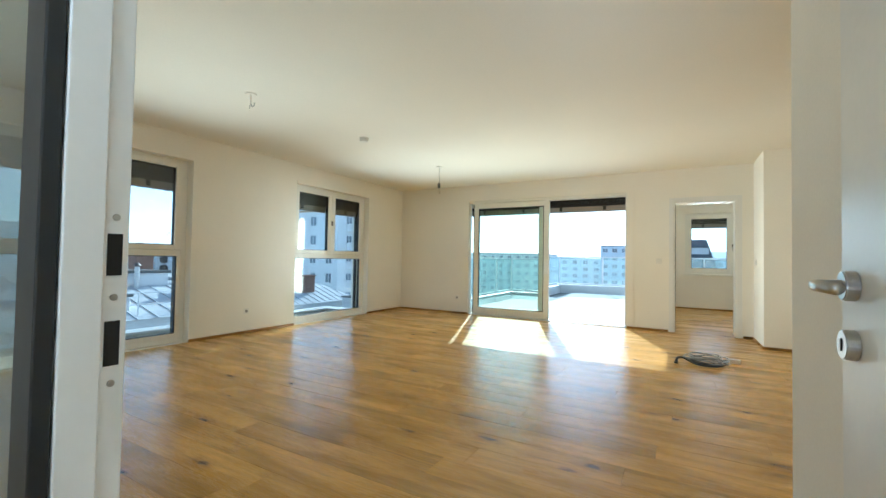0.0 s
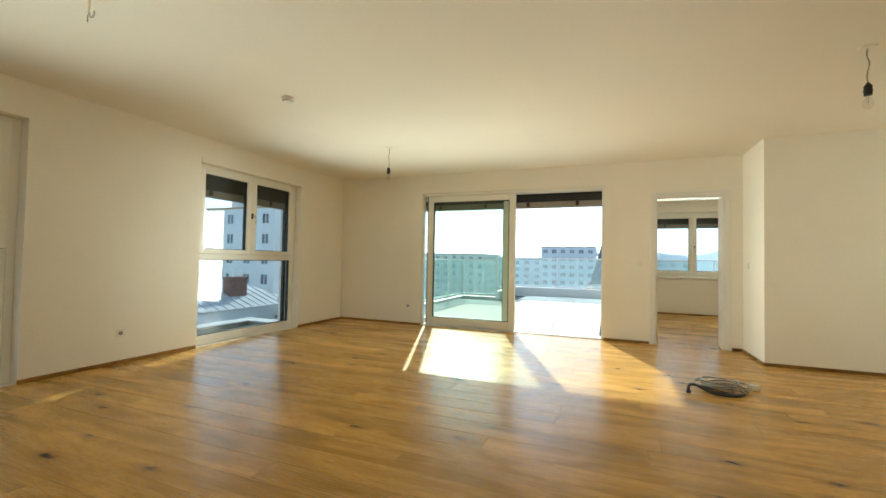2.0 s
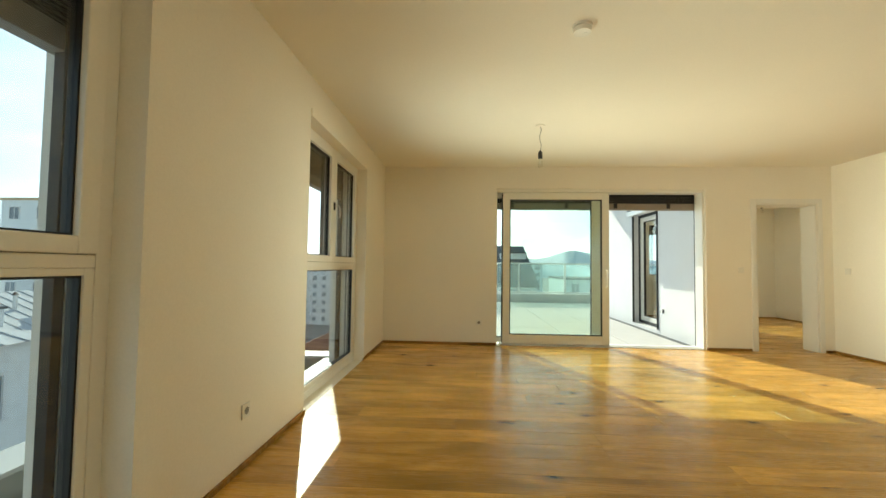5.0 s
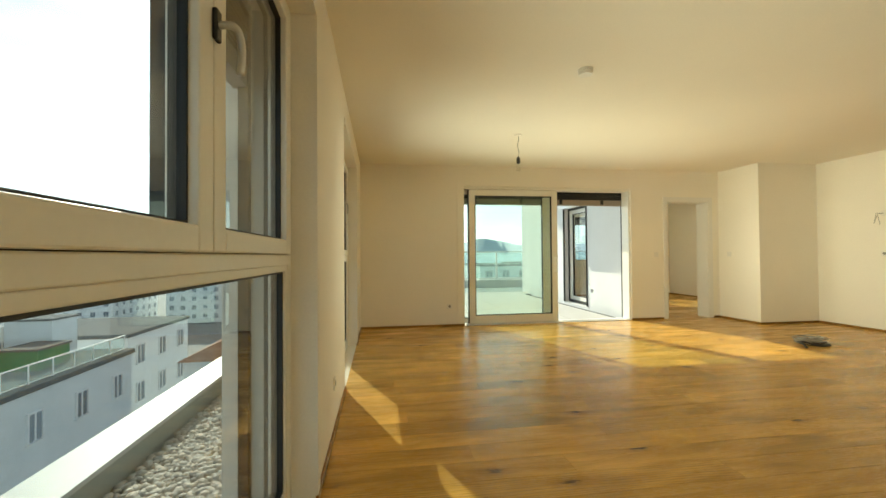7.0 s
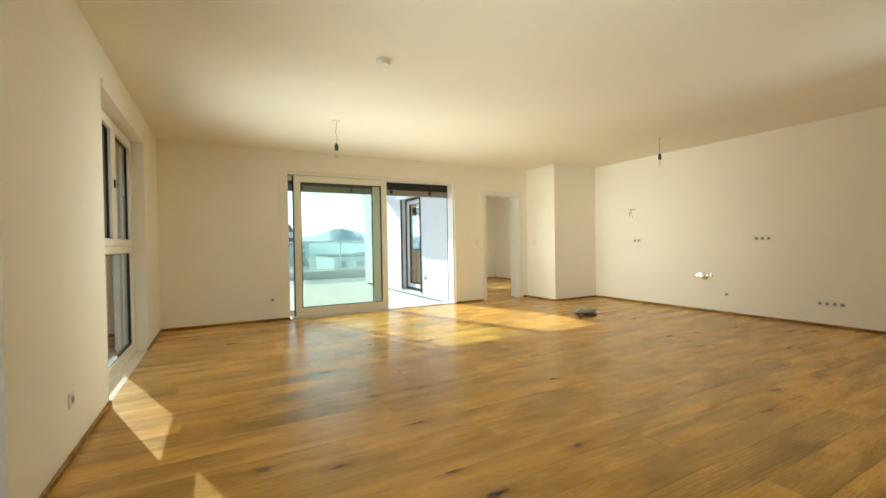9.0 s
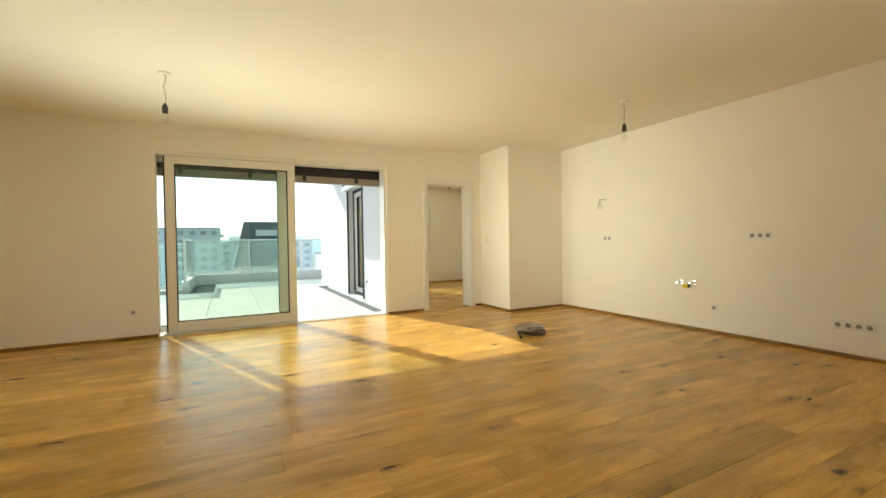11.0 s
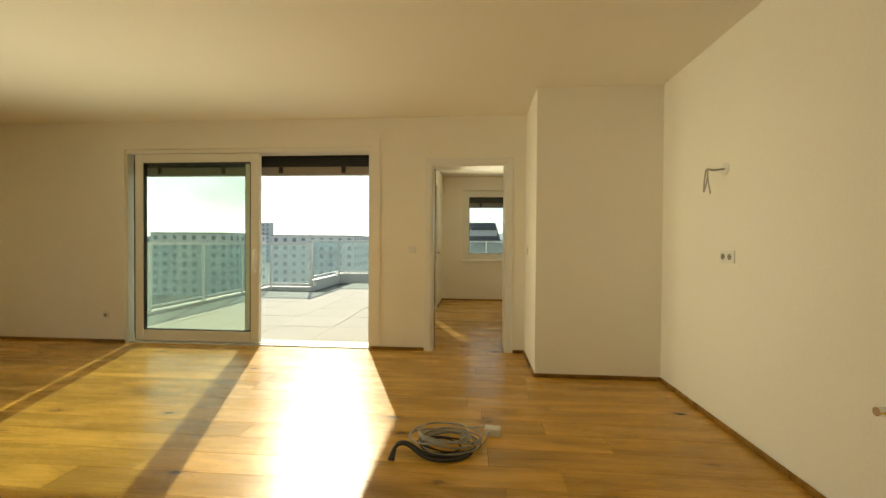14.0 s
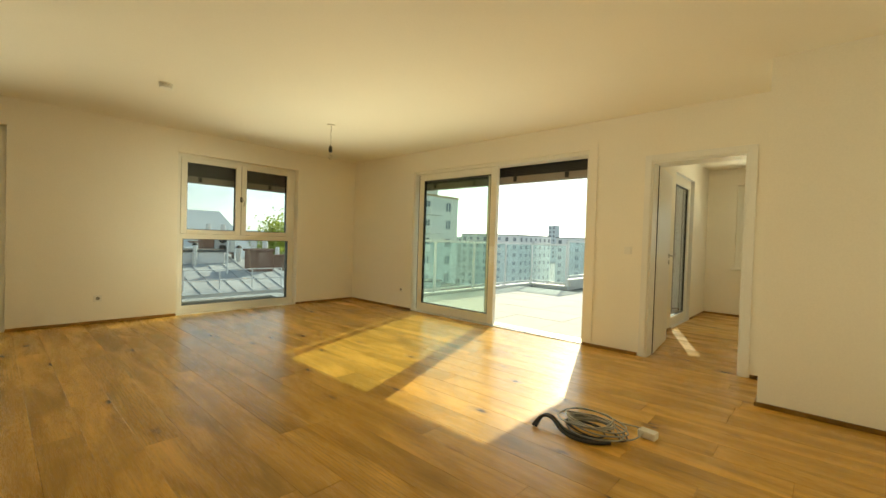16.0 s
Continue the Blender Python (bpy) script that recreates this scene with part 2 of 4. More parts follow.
BLACKPLASTIC = surface("black_plastic", (0.02, 0.02, 0.022), 0.4, vary=0.1, bump=0.03)
GREYCABLE = surface("grey_cable_rubber", (0.42, 0.41, 0.38), 0.5, vary=0.1, bump=0.05)
BLACKCABLE = surface("black_cable_rubber", (0.03, 0.03, 0.03), 0.5, vary=0.1, bump=0.05)
YELLOWP = surface("yellow_plastic", (0.75, 0.62, 0.02), 0.4, vary=0.05, bump=0.02)
# near-black that paints the shade inside holes, slots and gaps
SLOT_SHADE = surface("slot_shade", (0.01, 0.01, 0.01), 0.8, vary=0.05, bump=0.0)
OAK = oak("oak_boards")
OAKTRIM = oak("oak_skirting", (0.30, 0.155, 0.035))
SUBFLOOR = surface("screed", (0.10, 0.06, 0.03), 0.9, vary=0.1)
SLAB = surface("terrace_slab_concrete", (0.52, 0.52, 0.505), 0.8, vary=0.07, scale=3, bump=0.2, fine=120, per_object=0.4)
RENDER = surface("outer_render", (0.74, 0.75, 0.76), 0.9, vary=0.04, scale=1.5, bump=0.25, fine=150)
ZINCCAP = surface("coated_metal_cap", (0.70, 0.72, 0.71), 0.5, 0.1, vary=0.05, bump=0.02)
PEBBLE = surface("roof_pebbles", (0.44, 0.41, 0.36), 0.7, vary=0.3, scale=20, bump=0.1, island=0.9)
FELT = surface("roof_membrane", (0.14, 0.15, 0.155), 0.95, vary=0.12, bump=0.2, spec=0.1)
UPSTAND = surface("grey_upstand_membrane", (0.22, 0.24, 0.23), 0.8, vary=0.1, scale=3, bump=0.1)
CAPMETAL = surface("grey_cap_sheet", (0.40, 0.42, 0.42), 0.5, 0.1, vary=0.06, scale=2, bump=0.03)
RAILM = surface("rail_aluminium", (0.84, 0.86, 0.86), 0.4, 0.2, vary=0.04, bump=0.02)
GLASS = pane_glass("window_glass", (0.86, 0.895, 0.895))
GREENGLASS = pane_glass("insulating_glass_green", (0.915, 0.96, 0.92))
SIDEGLASS = pane_glass("smoky_side_glass", (0.60, 0.64, 0.62))
RAILGLASS = pane_glass("railing_glass", (0.86, 0.95, 0.945), haze=0.12)
CLEAR = pane_glass("bulb_glass", (0.96, 0.96, 0.95))

# ---- mesh helpers ----


def box(bm, x0, x1, y0, y1, z0, z1):
    """Adds a box to bm."""
    v = [bm.verts.new(p) for p in ((x0, y0, z0), (x1, y0, z0), (x1, y1, z0), (x0, y1, z0), (x0, y0, z1), (x1, y0, z1), (x1, y1, z1), (x0, y1, z1))]
    for f in ((0, 3, 2, 1), (4, 5, 6, 7), (0, 1, 5, 4), (1, 2, 6, 5), (2, 3, 7, 6), (3, 0, 4, 7)):
        bm.faces.new([v[i] for i in f])
    return v


def boxes(*spans, bevel=0.0, segments=2):
    bm = bmesh.new()
    for s in spans:
        box(bm, *s)
    if bevel:
        bmesh.ops.bevel(bm, geom=bm.edges[:], offset=bevel, segments=segments, profile=0.5, affect="EDGES")
    return bm


def cyl(bm, p, q, r, n=16, r2=None, cap=True):
    """Adds a cylinder or cone from p to q."""
    p, q = Vector(p), Vector(q)
    m = Matrix.Translation((p + q) / 2) @ (q - p).to_track_quat("Z", "Y").to_matrix().to_4x4()
    bmesh.ops.create_cone(bm, cap_ends=cap, segments=n, radius1=r, radius2=r if r2 is None else r2, depth=(q - p).length, matrix=m)
    return bm


def tube(bm, pts, r, n=8):
    """Adds a round tube along points."""
    pts = [Vector(p) for p in pts]
    rings, side = [], None
    for i, p in enumerate(pts):
        d = (pts[min(i + 1, len(pts) - 1)] - pts[max(i - 1, 0)]).normalized()
        if side is None:
            side = d.orthogonal().normalized()
        side = (side - d * side.dot(d)).normalized()
        up = d.cross(side)
        rings.append([bm.verts.new(p + r * (math.cos(a) * side + math.sin(a) * up)) for a in (2 * math.pi * k / n for k in range(n))])
    for a, b in zip(rings, rings[1:]):
        for k in range(n):
            bm.faces.new((a[k], a[(k + 1) % n], b[(k + 1) % n], b[k]))
    bm.faces.new(rings[0][::-1])
    bm.faces.new(rings[-1])
    return bm


def wobble_path(pts, steps=8):
    """A smooth run of points through pts."""
    out, n = [], len(pts)
    pts = [Vector(p) for p in pts]
    for i in range(n - 1):
        p0, p1, p2, p3 = pts[max(i - 1, 0)], pts[i], pts[i + 1], pts[min(i + 2, n - 1)]
        for k in range(steps):
            t = k / steps
            out.append(0.5 * ((2 * p1) + (p2 - p0) * t + (2 * p0 - 5 * p1 + 4 * p2 - p3) * t * t + (3 * p1 - p0 - 3 * p2 + p3) * t ** 3))
    return out + [pts[-1]]


def mesh_of(name, bm, material, smooth=False):
    me = bpy.data.meshes.new(name)
    bmesh.ops.recalc_face_normals(bm, faces=bm.faces[:])
    bm.to_mesh(me)
    bm.free()
    me.materials.append(material)
    if smooth:
        for p in me.polygons:
            p.use_smooth = True
    return me


def part(name, bm, material, parent=None, label="", smooth=False):
    ob = new(name, bm if isinstance(bm, bpy.types.Mesh) else mesh_of(name, bm, material, smooth))
    if parent is not None:
        ob.parent = parent
    if label:
        ob["label"] = label
    return ob


def thing(name, label, category, at=(0, 0, 0), group="", kind="", turn=0):
    ob = new(name)
    ob.empty_display_size = 0.1
    ob.matrix_basis = pose(*at, 0, 0, turn)
    return tagged(ob, label, category, group, kind)


def structure(name, bm, material, label, category):
    return tagged(part(name, bm, material), label, category, kind="structure")


def ring(x0, x1, z0, z1, w, y0, y1, bottom=True, wb=None):
    """Four bars of a frame in the xz plane, butted."""
    wb = w if wb is None else wb
    out = [(x0, x0 + w, y0, y1, z0, z1), (x1 - w, x1, y0, y1, z0, z1), (x0 + w, x1 - w, y0, y1, z1 - w, z1)]
    if bottom:
        out.append((x0 + w, x1 - w, y0, y1, z0, z0 + wb))
    return out

# ---- the shell of the flat ----
H = 2.545                      # room height
XL, XLO = -5.23, -5.63         # window wall, inner and outer face
YB, YBO = 7.42, 7.80           # terrace wall
XR = 2.03                      # kitchen wall
W1, W2, WTOP = (1.08, 2.92), (4.53, 6.28), 2.24
SX0, SX1, STOP = -3.61, -0.72, 2.23
DX0, DX1, DTOP = -0.05, 0.76, 2.03
BX0, BX0O, BX1, BY1, BY1O = -0.27, -0.53, 3.10, 11.50, 11.90
TD = (9.28, 10.42, 2.22)       # terrace door of the bedroom
BW = (0.16, 1.98, 0.84, 2.27)  # bedroom window
LOW, TOP = -0.35, 2.95

structure("wall_west", boxes(
    (XLO, XL, -0.10, W1[0], LOW, TOP), (XLO, XL, W1[0], W1[1], WTOP, TOP), (XLO, XL, W1[0], W1[1], LOW, -0.004),
    (XLO, XL, W1[1], W2[0], LOW, TOP), (XLO, XL, W2[0], W2[1], WTOP, TOP), (XLO, XL, W2[0], W2[1], LOW, -0.004),
    (XLO, XL, W2[1], YBO, LOW, TOP)), PLASTER, "white plastered wall with two tall windows", "wall")
structure("wall_north", boxes(
    (XL, SX0, YB, 7.54, LOW, TOP), (XL, SX0 - 0.15, 7.54, YBO, LOW, TOP), (SX0 - 0.15, SX0, 7.54, YBO, STOP, TOP), (SX0 - 0.15, SX0, 7.54, YBO, LOW, -0.012), (SX0, SX1, YB, YBO, STOP, TOP), (SX0, SX1, YB, YBO, LOW, -0.012), (SX1, BX0O, YB, 7.64, LOW, TOP), (SX1 + 0.06, BX0O, 7.64, YBO, LOW, TOP), (SX1, SX1 + 0.06, 7.64, YBO, STOP, TOP), (SX1, SX1 + 0.06, 7.64, YBO, LOW, -0.012),
    (BX0O, DX0, YB, 7.68, LOW, TOP), (DX0, DX1, YB, 7.68, DTOP, TOP), (DX1, BX1 + 0.2, YB, 7.68, LOW, TOP)), PLASTER,
    "white plastered wall with sliding door and doorway", "wall")
structure("wall_pier", boxes((0.96, XR, 6.63, YB, -0.02, H)), PLASTER, "white plastered pier in the kitchen corner", "wall")
structure("wall_east", boxes((XR, XR + 0.2, 1.90, YB, -0.02, TOP)), PLASTER, "plain white plastered kitchen wall", "wall")
structure("wall_kitchen_south", boxes((0.38, XR, 1.90, 2.03, -0.02, TOP)), PLASTER, "plain white plastered wall end", "wall")
structure("wall_hall_east", boxes((0.38, 0.52, 0.24, 1.90, -0.02, TOP)), PLASTER, "plain white wall beside the entrance", "wall")
structure("wall_south", boxes(
    (XL, -2.30, 0.12, 0.24, -0.02, TOP), (-2.30, 0.42, 0.12, 0.24, 2.10, TOP), (0.42, 1.60, 0.12, 0.24, -0.02, TOP)), PLASTER,
    "white partition wall with glazed entrance opening", "wall")
# the opening in the end wall is added, it only lets fill light in
structure("wall_hall", boxes(
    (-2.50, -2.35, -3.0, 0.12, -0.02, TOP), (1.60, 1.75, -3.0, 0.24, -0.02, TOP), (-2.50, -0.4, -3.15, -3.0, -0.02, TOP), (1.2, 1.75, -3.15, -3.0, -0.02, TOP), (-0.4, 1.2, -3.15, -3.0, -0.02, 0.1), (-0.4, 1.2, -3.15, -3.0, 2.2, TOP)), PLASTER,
    "plain white unseen hallway walls with an added light opening", "wall")
structure("wall_bedroom_west", boxes(
    (BX0O, BX0, YBO, TD[0], LOW, TOP), (BX0O, BX0, TD[0], TD[1], TD[2], TOP), (BX0O, BX0, TD[0], TD[1], LOW, -0.012),
    (BX0O, BX0, TD[1], 13.40, LOW, TOP), (BX0O, BX0, 7.68, YBO, LOW, TOP)), RENDER, "white rendered outer wall beside the terrace", "wall")
structure("bedroom_lining", boxes(
    (BX0, BX0 + 0.004, 7.68, TD[0], 0, H), (BX0, BX0 + 0.004, TD[0], TD[1], TD[2], H), (BX0, BX0 + 0.004, TD[1], BY1, 0, H)), PLASTER,
    "white plaster on the bedroom wall", "wall")
structure("wall_bedroom_north", boxes(
    (BX0, BW[0], BY1, BY1O, LOW, TOP), (BW[1], BX1 + 0.2, BY1, BY1O, LOW, TOP), (BW[0], BW[1], BY1, BY1O, BW[3], TOP), (BW[0], BW[1], BY1, BY1O, LOW, BW[2])),
    PLASTER, "white plastered bedroom wall with a two-sash window", "wall")
structure("wall_bedroom_east", boxes((BX1, BX1 + 0.2, 7.68, BY1, LOW, TOP)), PLASTER, "plain white bedroom wall", "wall")
structure("ceiling", boxes((XL, XR, 0.24, YB, H, H + 0.2), (BX0, BX1, 7.68, BY1, H, H + 0.2), (-2.35, 1.60, -3.0, 0.12, H, H + 0.2)), CEIL,
          "smooth white painted ceiling", "ceiling")
structure("roof", boxes((XLO, XR + 0.2, -3.15, YBO, TOP, TOP + 0.25), (BX0O, BX1 + 0.2, YBO, BY1O, TOP, TOP + 0.25)), FELT, "flat roof over the flat", "roof")

structure("roof_eave", boxes((-1.70, BX0O - 0.002, YBO + 0.002, 12.2, 2.78, 2.94), bevel=0.01, segments=1), RENDER, "white roof overhang above the side of the terrace", "roof")

floor = structure("floor", boxes((XL, XR, 0.12, YB, -0.16, -0.016), (BX0, BX1, YB, BY1, -0.16, -0.016), (-2.35, 1.60, -3.0, 0.12, -0.16, -0.016)), SUBFLOOR,
                  "oiled oak plank floor with dark knots", "floor")

# plaster bands round the openings, slightly proud
for nm, spans in (("trim_slider", ((SX0 - 0.11, SX0, YB - 0.012, YB, 0.036, STOP + 0.09), (SX1, SX1 + 0.10, YB - 0.012, YB, 0.036, STOP + 0.09), (SX0, SX1, YB - 0.012, YB, STOP, STOP + 0.09))),
                  ("trim_west", ((XL, XL + 0.012, W2[1], W2[1] + 0.07, 0.03, WTOP + 0.06), (XL, XL + 0.012, W2[0], W2[1], WTOP, WTOP + 0.06),
                                 (XL, XL + 0.012, W1[1], W1[1] + 0.07, 0.03, WTOP + 0.06), (XL, XL + 0.012, W1[0], W1[1], WTOP, WTOP + 0.06)))):
    structure(nm, boxes(*spans), PLASTER, "white plaster band round the opening", "trim")

# skirting
for i, s in enumerate(((XL, XL + 0.016, 0.24, W1[0], 0), (XL, XL + 0.016, W1[1], W2[0], 0), (XL, XL + 0.016, W2[1], YB, 0),
                       (XL + 0.016, SX0, YB - 0.016, YB, 0), (SX1, DX0 - 0.075, YB - 0.016, YB, 0), (0.835, 0.96, YB - 0.016, YB, 0),
                       (0.944, 0.96, 6.614, YB - 0.016, 0), (0.96, XR - 0.016, 6.614, 6.63, 0), (XR - 0.016, XR, 2.03, 6.63, 0), (0.38, XR - 0.016, 2.03, 2.046, 0),
                       (0.364, 0.38, 0.24, 2.046, 0), (BX0 + 0.004, BX1, BY1 - 0.016, BY1, 0), (BX0 + 0.004, BX0 + 0.02, 8.6, TD[0], 0), (BX0 + 0.004, BX0 + 0.02, TD[1], BY1 - 0.016, 0),
                       (BX1 - 0.016, BX1, 7.68, BY1 - 0.016, 0))):
    structure("baseboard", boxes((s[0], s[1], s[2], s[3], 0.0, 0.034), bevel=0.004, segments=1), OAKTRIM, "low brown oak skirting strip", "baseboard")

# ---- windows and outer doors ----


def raff_blind(name, at, turn, width, top, bottom, depth=0.09, label="dark grey external venetian blind drawn up", bar=None):
    """An external venetian blind: head box, gathered slats, bottom bar, brackets, cords."""
    b = thing(name, label, "blind", at, turn=turn)
    part("head_box", boxes((0, width, 0.0, depth, top - 0.05, top), bevel=0.003), ANTHRA, b)
    n = max(4, int((top - 0.06 - bottom - 0.10) / 0.021))
    bm = bmesh.new()
    prof = ((0.004, 0.0), (depth * 0.35, 0.007), (depth * 0.65, 0.007), (depth - 0.004, 0.0))
    lo = [[bm.verts.new((x, y, z)) for y, z in prof] for x in (0.01, width - 0.01)]
    hi = [[bm.verts.new((x, y, z + 0.003)) for y, z in prof] for x in (0.01, width - 0.01)]
    for k in range(3):
        bm.faces.new((lo[0][k], lo[1][k], lo[1][k + 1], lo[0][k + 1]))
        bm.faces.new((hi[0][k], hi[0][k + 1], hi[1][k + 1], hi[1][k]))
    bm.faces.new((lo[0][0], hi[0][0], hi[1][0], lo[1][0]))
    bm.faces.new((lo[0][3], lo[1][3], hi[1][3], hi[0][3]))
    me = mesh_of("slat", bm, SLATM)
    for k in range(n):
        s = part("slat", me, SLATM, b)
        s.location = (0, random.uniform(-0.002, 0.002), bottom + 0.10 + k * 0.021)
    # added dark filler that blocks the sky between the gathered slats
    part("core", boxes((0.012, width - 0.012, 0.018, depth - 0.018, bottom + 0.096, top - 0.051)), ANTHRA, b)
    part("bottom_bar", boxes((0.006, width - 0.006, 0.010, depth - 0.012, bottom, bottom + 0.095), bevel=0.003), bar or BLINDBAR, b)
    for fx in ((0.2, 0.8) if width < 2 else (0.12, 0.385, 0.62, 0.87)):
        part("bracket", boxes((width * fx - 0.025, width * fx + 0.025, -0.012, 0.0, bottom + 0.02, bottom + 0.09), bevel=0.003), BLACKPLASTIC, b)
        part("cord", cyl(bmesh.new(), (width * fx, -0.004, bottom + 0.05), (width * fx, -0.004, top - 0.05), 0.002, 6), BLACKCABLE, b)
    return b


def tall_window(name, at, width, label):
    """A floor-deep window: two sashes side by side above one fixed pane. Local x along the wall, y outward."""
    w = thing(name, label, "window", at, kind="structure", turn=90)
    mid = width / 2
    f = [(0, 0.062, 0.0, 0.085, 0, WTOP), (width - 0.062, width, 0.0, 0.085, 0, WTOP), (0.062, width - 0.062, 0.0, 0.085, WTOP - 0.045, WTOP),
         (0.062, width - 0.062, 0.0, 0.085, 0, 0.062), (0.062, width - 0.062, 0.0, 0.085, 1.082, 1.128)]
    part("window_frame", boxes(*f, bevel=0.004), FRAME, w)
    part("bead", boxes((0.062, 0.10, 0.004, 0.07, 0.062, 1.082), (width - 0.10, width - 0.062, 0.004, 0.07, 0.062, 1.082), (0.10, width - 0.10, 0.004, 0.07, 1.056, 1.082),
                       (0.10, width - 0.10, 0.004, 0.07, 0.062, 0.112), bevel=0.003), FRAME, w)
    z0, z1 = 1.13, WTOP - 0.047
    part("seal", boxes((0.063, width - 0.063, 0.034, 0.054, 1.10, 1.16), (mid - 0.03, mid + 0.03, 0.034, 0.054, 1.161, WTOP - 0.06)), GASKET, w)
    for a, b in ((0.064, mid - 0.002), (mid + 0.002, width - 0.064)):
        s = part("sash", boxes((a, a + 0.078, -0.012, 0.06, z0, z1), (b - 0.078, b, -0.012, 0.06, z0, z1), (a + 0.078, b - 0.078, -0.012, 0.06, z0, z0 + 0.060),
                               (a + 0.078, b - 0.078, -0.012, 0.06, z1 - 0.058, z1), bevel=0.005), FRAME, w)
        part("gasket", boxes(*ring(a + 0.078, b - 0.078, z0 + 0.060, z1 - 0.058, 0.008, 0.012, 0.05)), GASKET, s)
        part("pane", boxes((a + 0.0785, b - 0.0785, 0.022, 0.026, z0 + 0.0605, z1 - 0.0585)), GLASS, s)
    part("gasket", boxes(*ring(0.10, width - 0.10, 0.112, 1.056, 0.008, 0.014, 0.06)), GASKET, w)
    part("pane", boxes((0.1005, width - 0.1005, 0.026, 0.030, 0.1125, 1.0555)), GLASS, w)
    h = part("handle", boxes((mid - 0.016, mid + 0.016, -0.024, -0.012, 1.635, 1.71), bevel=0.004), ANTHRA, w, "grey handle plate")
    lever = wobble_path([(mid, -0.02, 1.673), (mid, -0.05, 1.675), (mid + 0.012, -0.062, 1.668), (mid + 0.024, -0.066, 1.640), (mid + 0.027, -0.066, 1.605), (mid + 0.020, -0.064, 1.565)], 4)
    part("lever", tube(bmesh.new(), lever, 0.009, 10), STEEL, h, "curved brushed steel lever", True)
    for x0 in (0.0, width - 0.05):
        part("guide_rail", boxes((x0 + 0.005, x0 + 0.045, 0.17, 0.215, 0.02, WTOP), bevel=0.003), ANTHRA, w)
    part("cladding", boxes(*ring(0, width, 0.021, WTOP, 0.055, 0.088, 0.105), (0.055, width - 0.055, 0.088, 0.10, 1.078, 1.13), (mid - 0.05, mid + 0.05, 0.062, 0.105, 1.132, WTOP - 0.056), bevel=0.003), ANTHRA, w, "anthracite outer cladding")
    part("sill", boxes((0.0, width, 0.088, 0.34, -0.002, 0.02), bevel=0.004), ZINCCAP, w)
    return w


XF = -5.335
for nm, (a, b) in (("window_1", W1), ("window_2", W2)):
    tall_window(nm, (XF, a, 0), b - a, "white floor-deep window, two sashes above a fixed pane")
    raff_blind("venetian_blind", (XF - 0.165, a + 0.01, 0), 90, b - a - 0.02, WTOP, 1.87)

# sliding terrace door
sd = thing("door_1", "white lift-and-slide terrace door standing half open", "sliding door", (0, YB + 0.02, 0), kind="structure")
part("outer_frame", boxes((SX0, SX0 + 0.010, 0.0, 0.095, 0.0, STOP), (SX1 - 0.03, SX1, 0.0, 0.20, 0.0, STOP), (SX0 + 0.010, SX1 - 0.03, 0.0, 0.20, STOP - 0.045, STOP), bevel=0.004), FRAME, sd)
part("threshold", boxes((SX0 + 0.05, SX1 - 0.03, -0.01, 0.22, -0.01, 0.012), (SX0 + 0.05, SX1 - 0.03, 0.045, 0.055, 0.012, 0.02), bevel=0.002), RAILM, sd, "pale metal threshold with a running rail")
leaf = part("sliding_leaf", boxes(*ring(-3.515, -2.02, 0.024, STOP - 0.05, 0.098, 0.012, 0.075, wb=0.125), bevel=0.006), FRAME, sd)
part("gasket", boxes(*ring(-3.417, -2.118, 0.149, STOP - 0.148, 0.012, 0.02, 0.06)), GASKET, leaf)
part("pane", boxes((-3.4165, -2.1185, 0.040, 0.045, 0.1495, STOP - 0.1485)), GREENGLASS, leaf)
part("handle", tube(bmesh.new(), [(-2.06, 0.012, 1.08), (-2.06, -0.03, 1.08), (-2.06, -0.036, 1.06), (-2.06, -0.036, 0.86), (-2.06, -0.03, 0.84), (-2.06, 0.012, 0.84)], 0.011, 10), FRAME, leaf, "white bar handle", True)
part("edge_strip", boxes((-3.532, -3.517, 0.02, 0.07, 0.03, STOP - 0.06)), GASKET, leaf)
fixed = part("fixed_light", boxes((-2.235, -2.085, 0.11, 0.17, 0.02, STOP - 0.045), (-3.755, -2.235, 0.125, 0.17, 0.02, 0.095), (-3.755, -2.235, 0.125, 0.17, STOP - 0.12, STOP - 0.045), bevel=0.004), FRAME, sd)
part("gasket", boxes(*ring(-3.755, -2.235, 0.095, STOP - 0.12, 0.010, 0.12, 0.16)), GASKET, fixed)
part("pane", boxes((-3.7545, -2.2355, 0.138, 0.142, 0.0955, STOP - 0.1205)), GREENGLASS, fixed)
for x0 in (SX0 - 0.148, SX1 + 0.010, SX1 + 0.036):
    part("guide_rail", boxes((x0, x0 + 0.02, 0.245, 0.30, 0.0, STOP), bevel=0.003), ANTHRA, sd)
raff_blind("venetian_blind", (SX0 - 0.12, YB + 0.24, 0), 0, SX1 - SX0 + 0.125, STOP + 0.02, 1.965, 0.10)

# bedroom window
bw = thing("window_3", "white two-sash bedroom window with a sill", "window", (BW[0], BY1 + 0.08, BW[2]), kind="structure")
ww, wh = BW[1] - BW[0], BW[3] - BW[2]
part("window_frame", boxes(*ring(0, ww, 0, wh, 0.06, 0, 0.085), bevel=0.004), FRAME, bw)
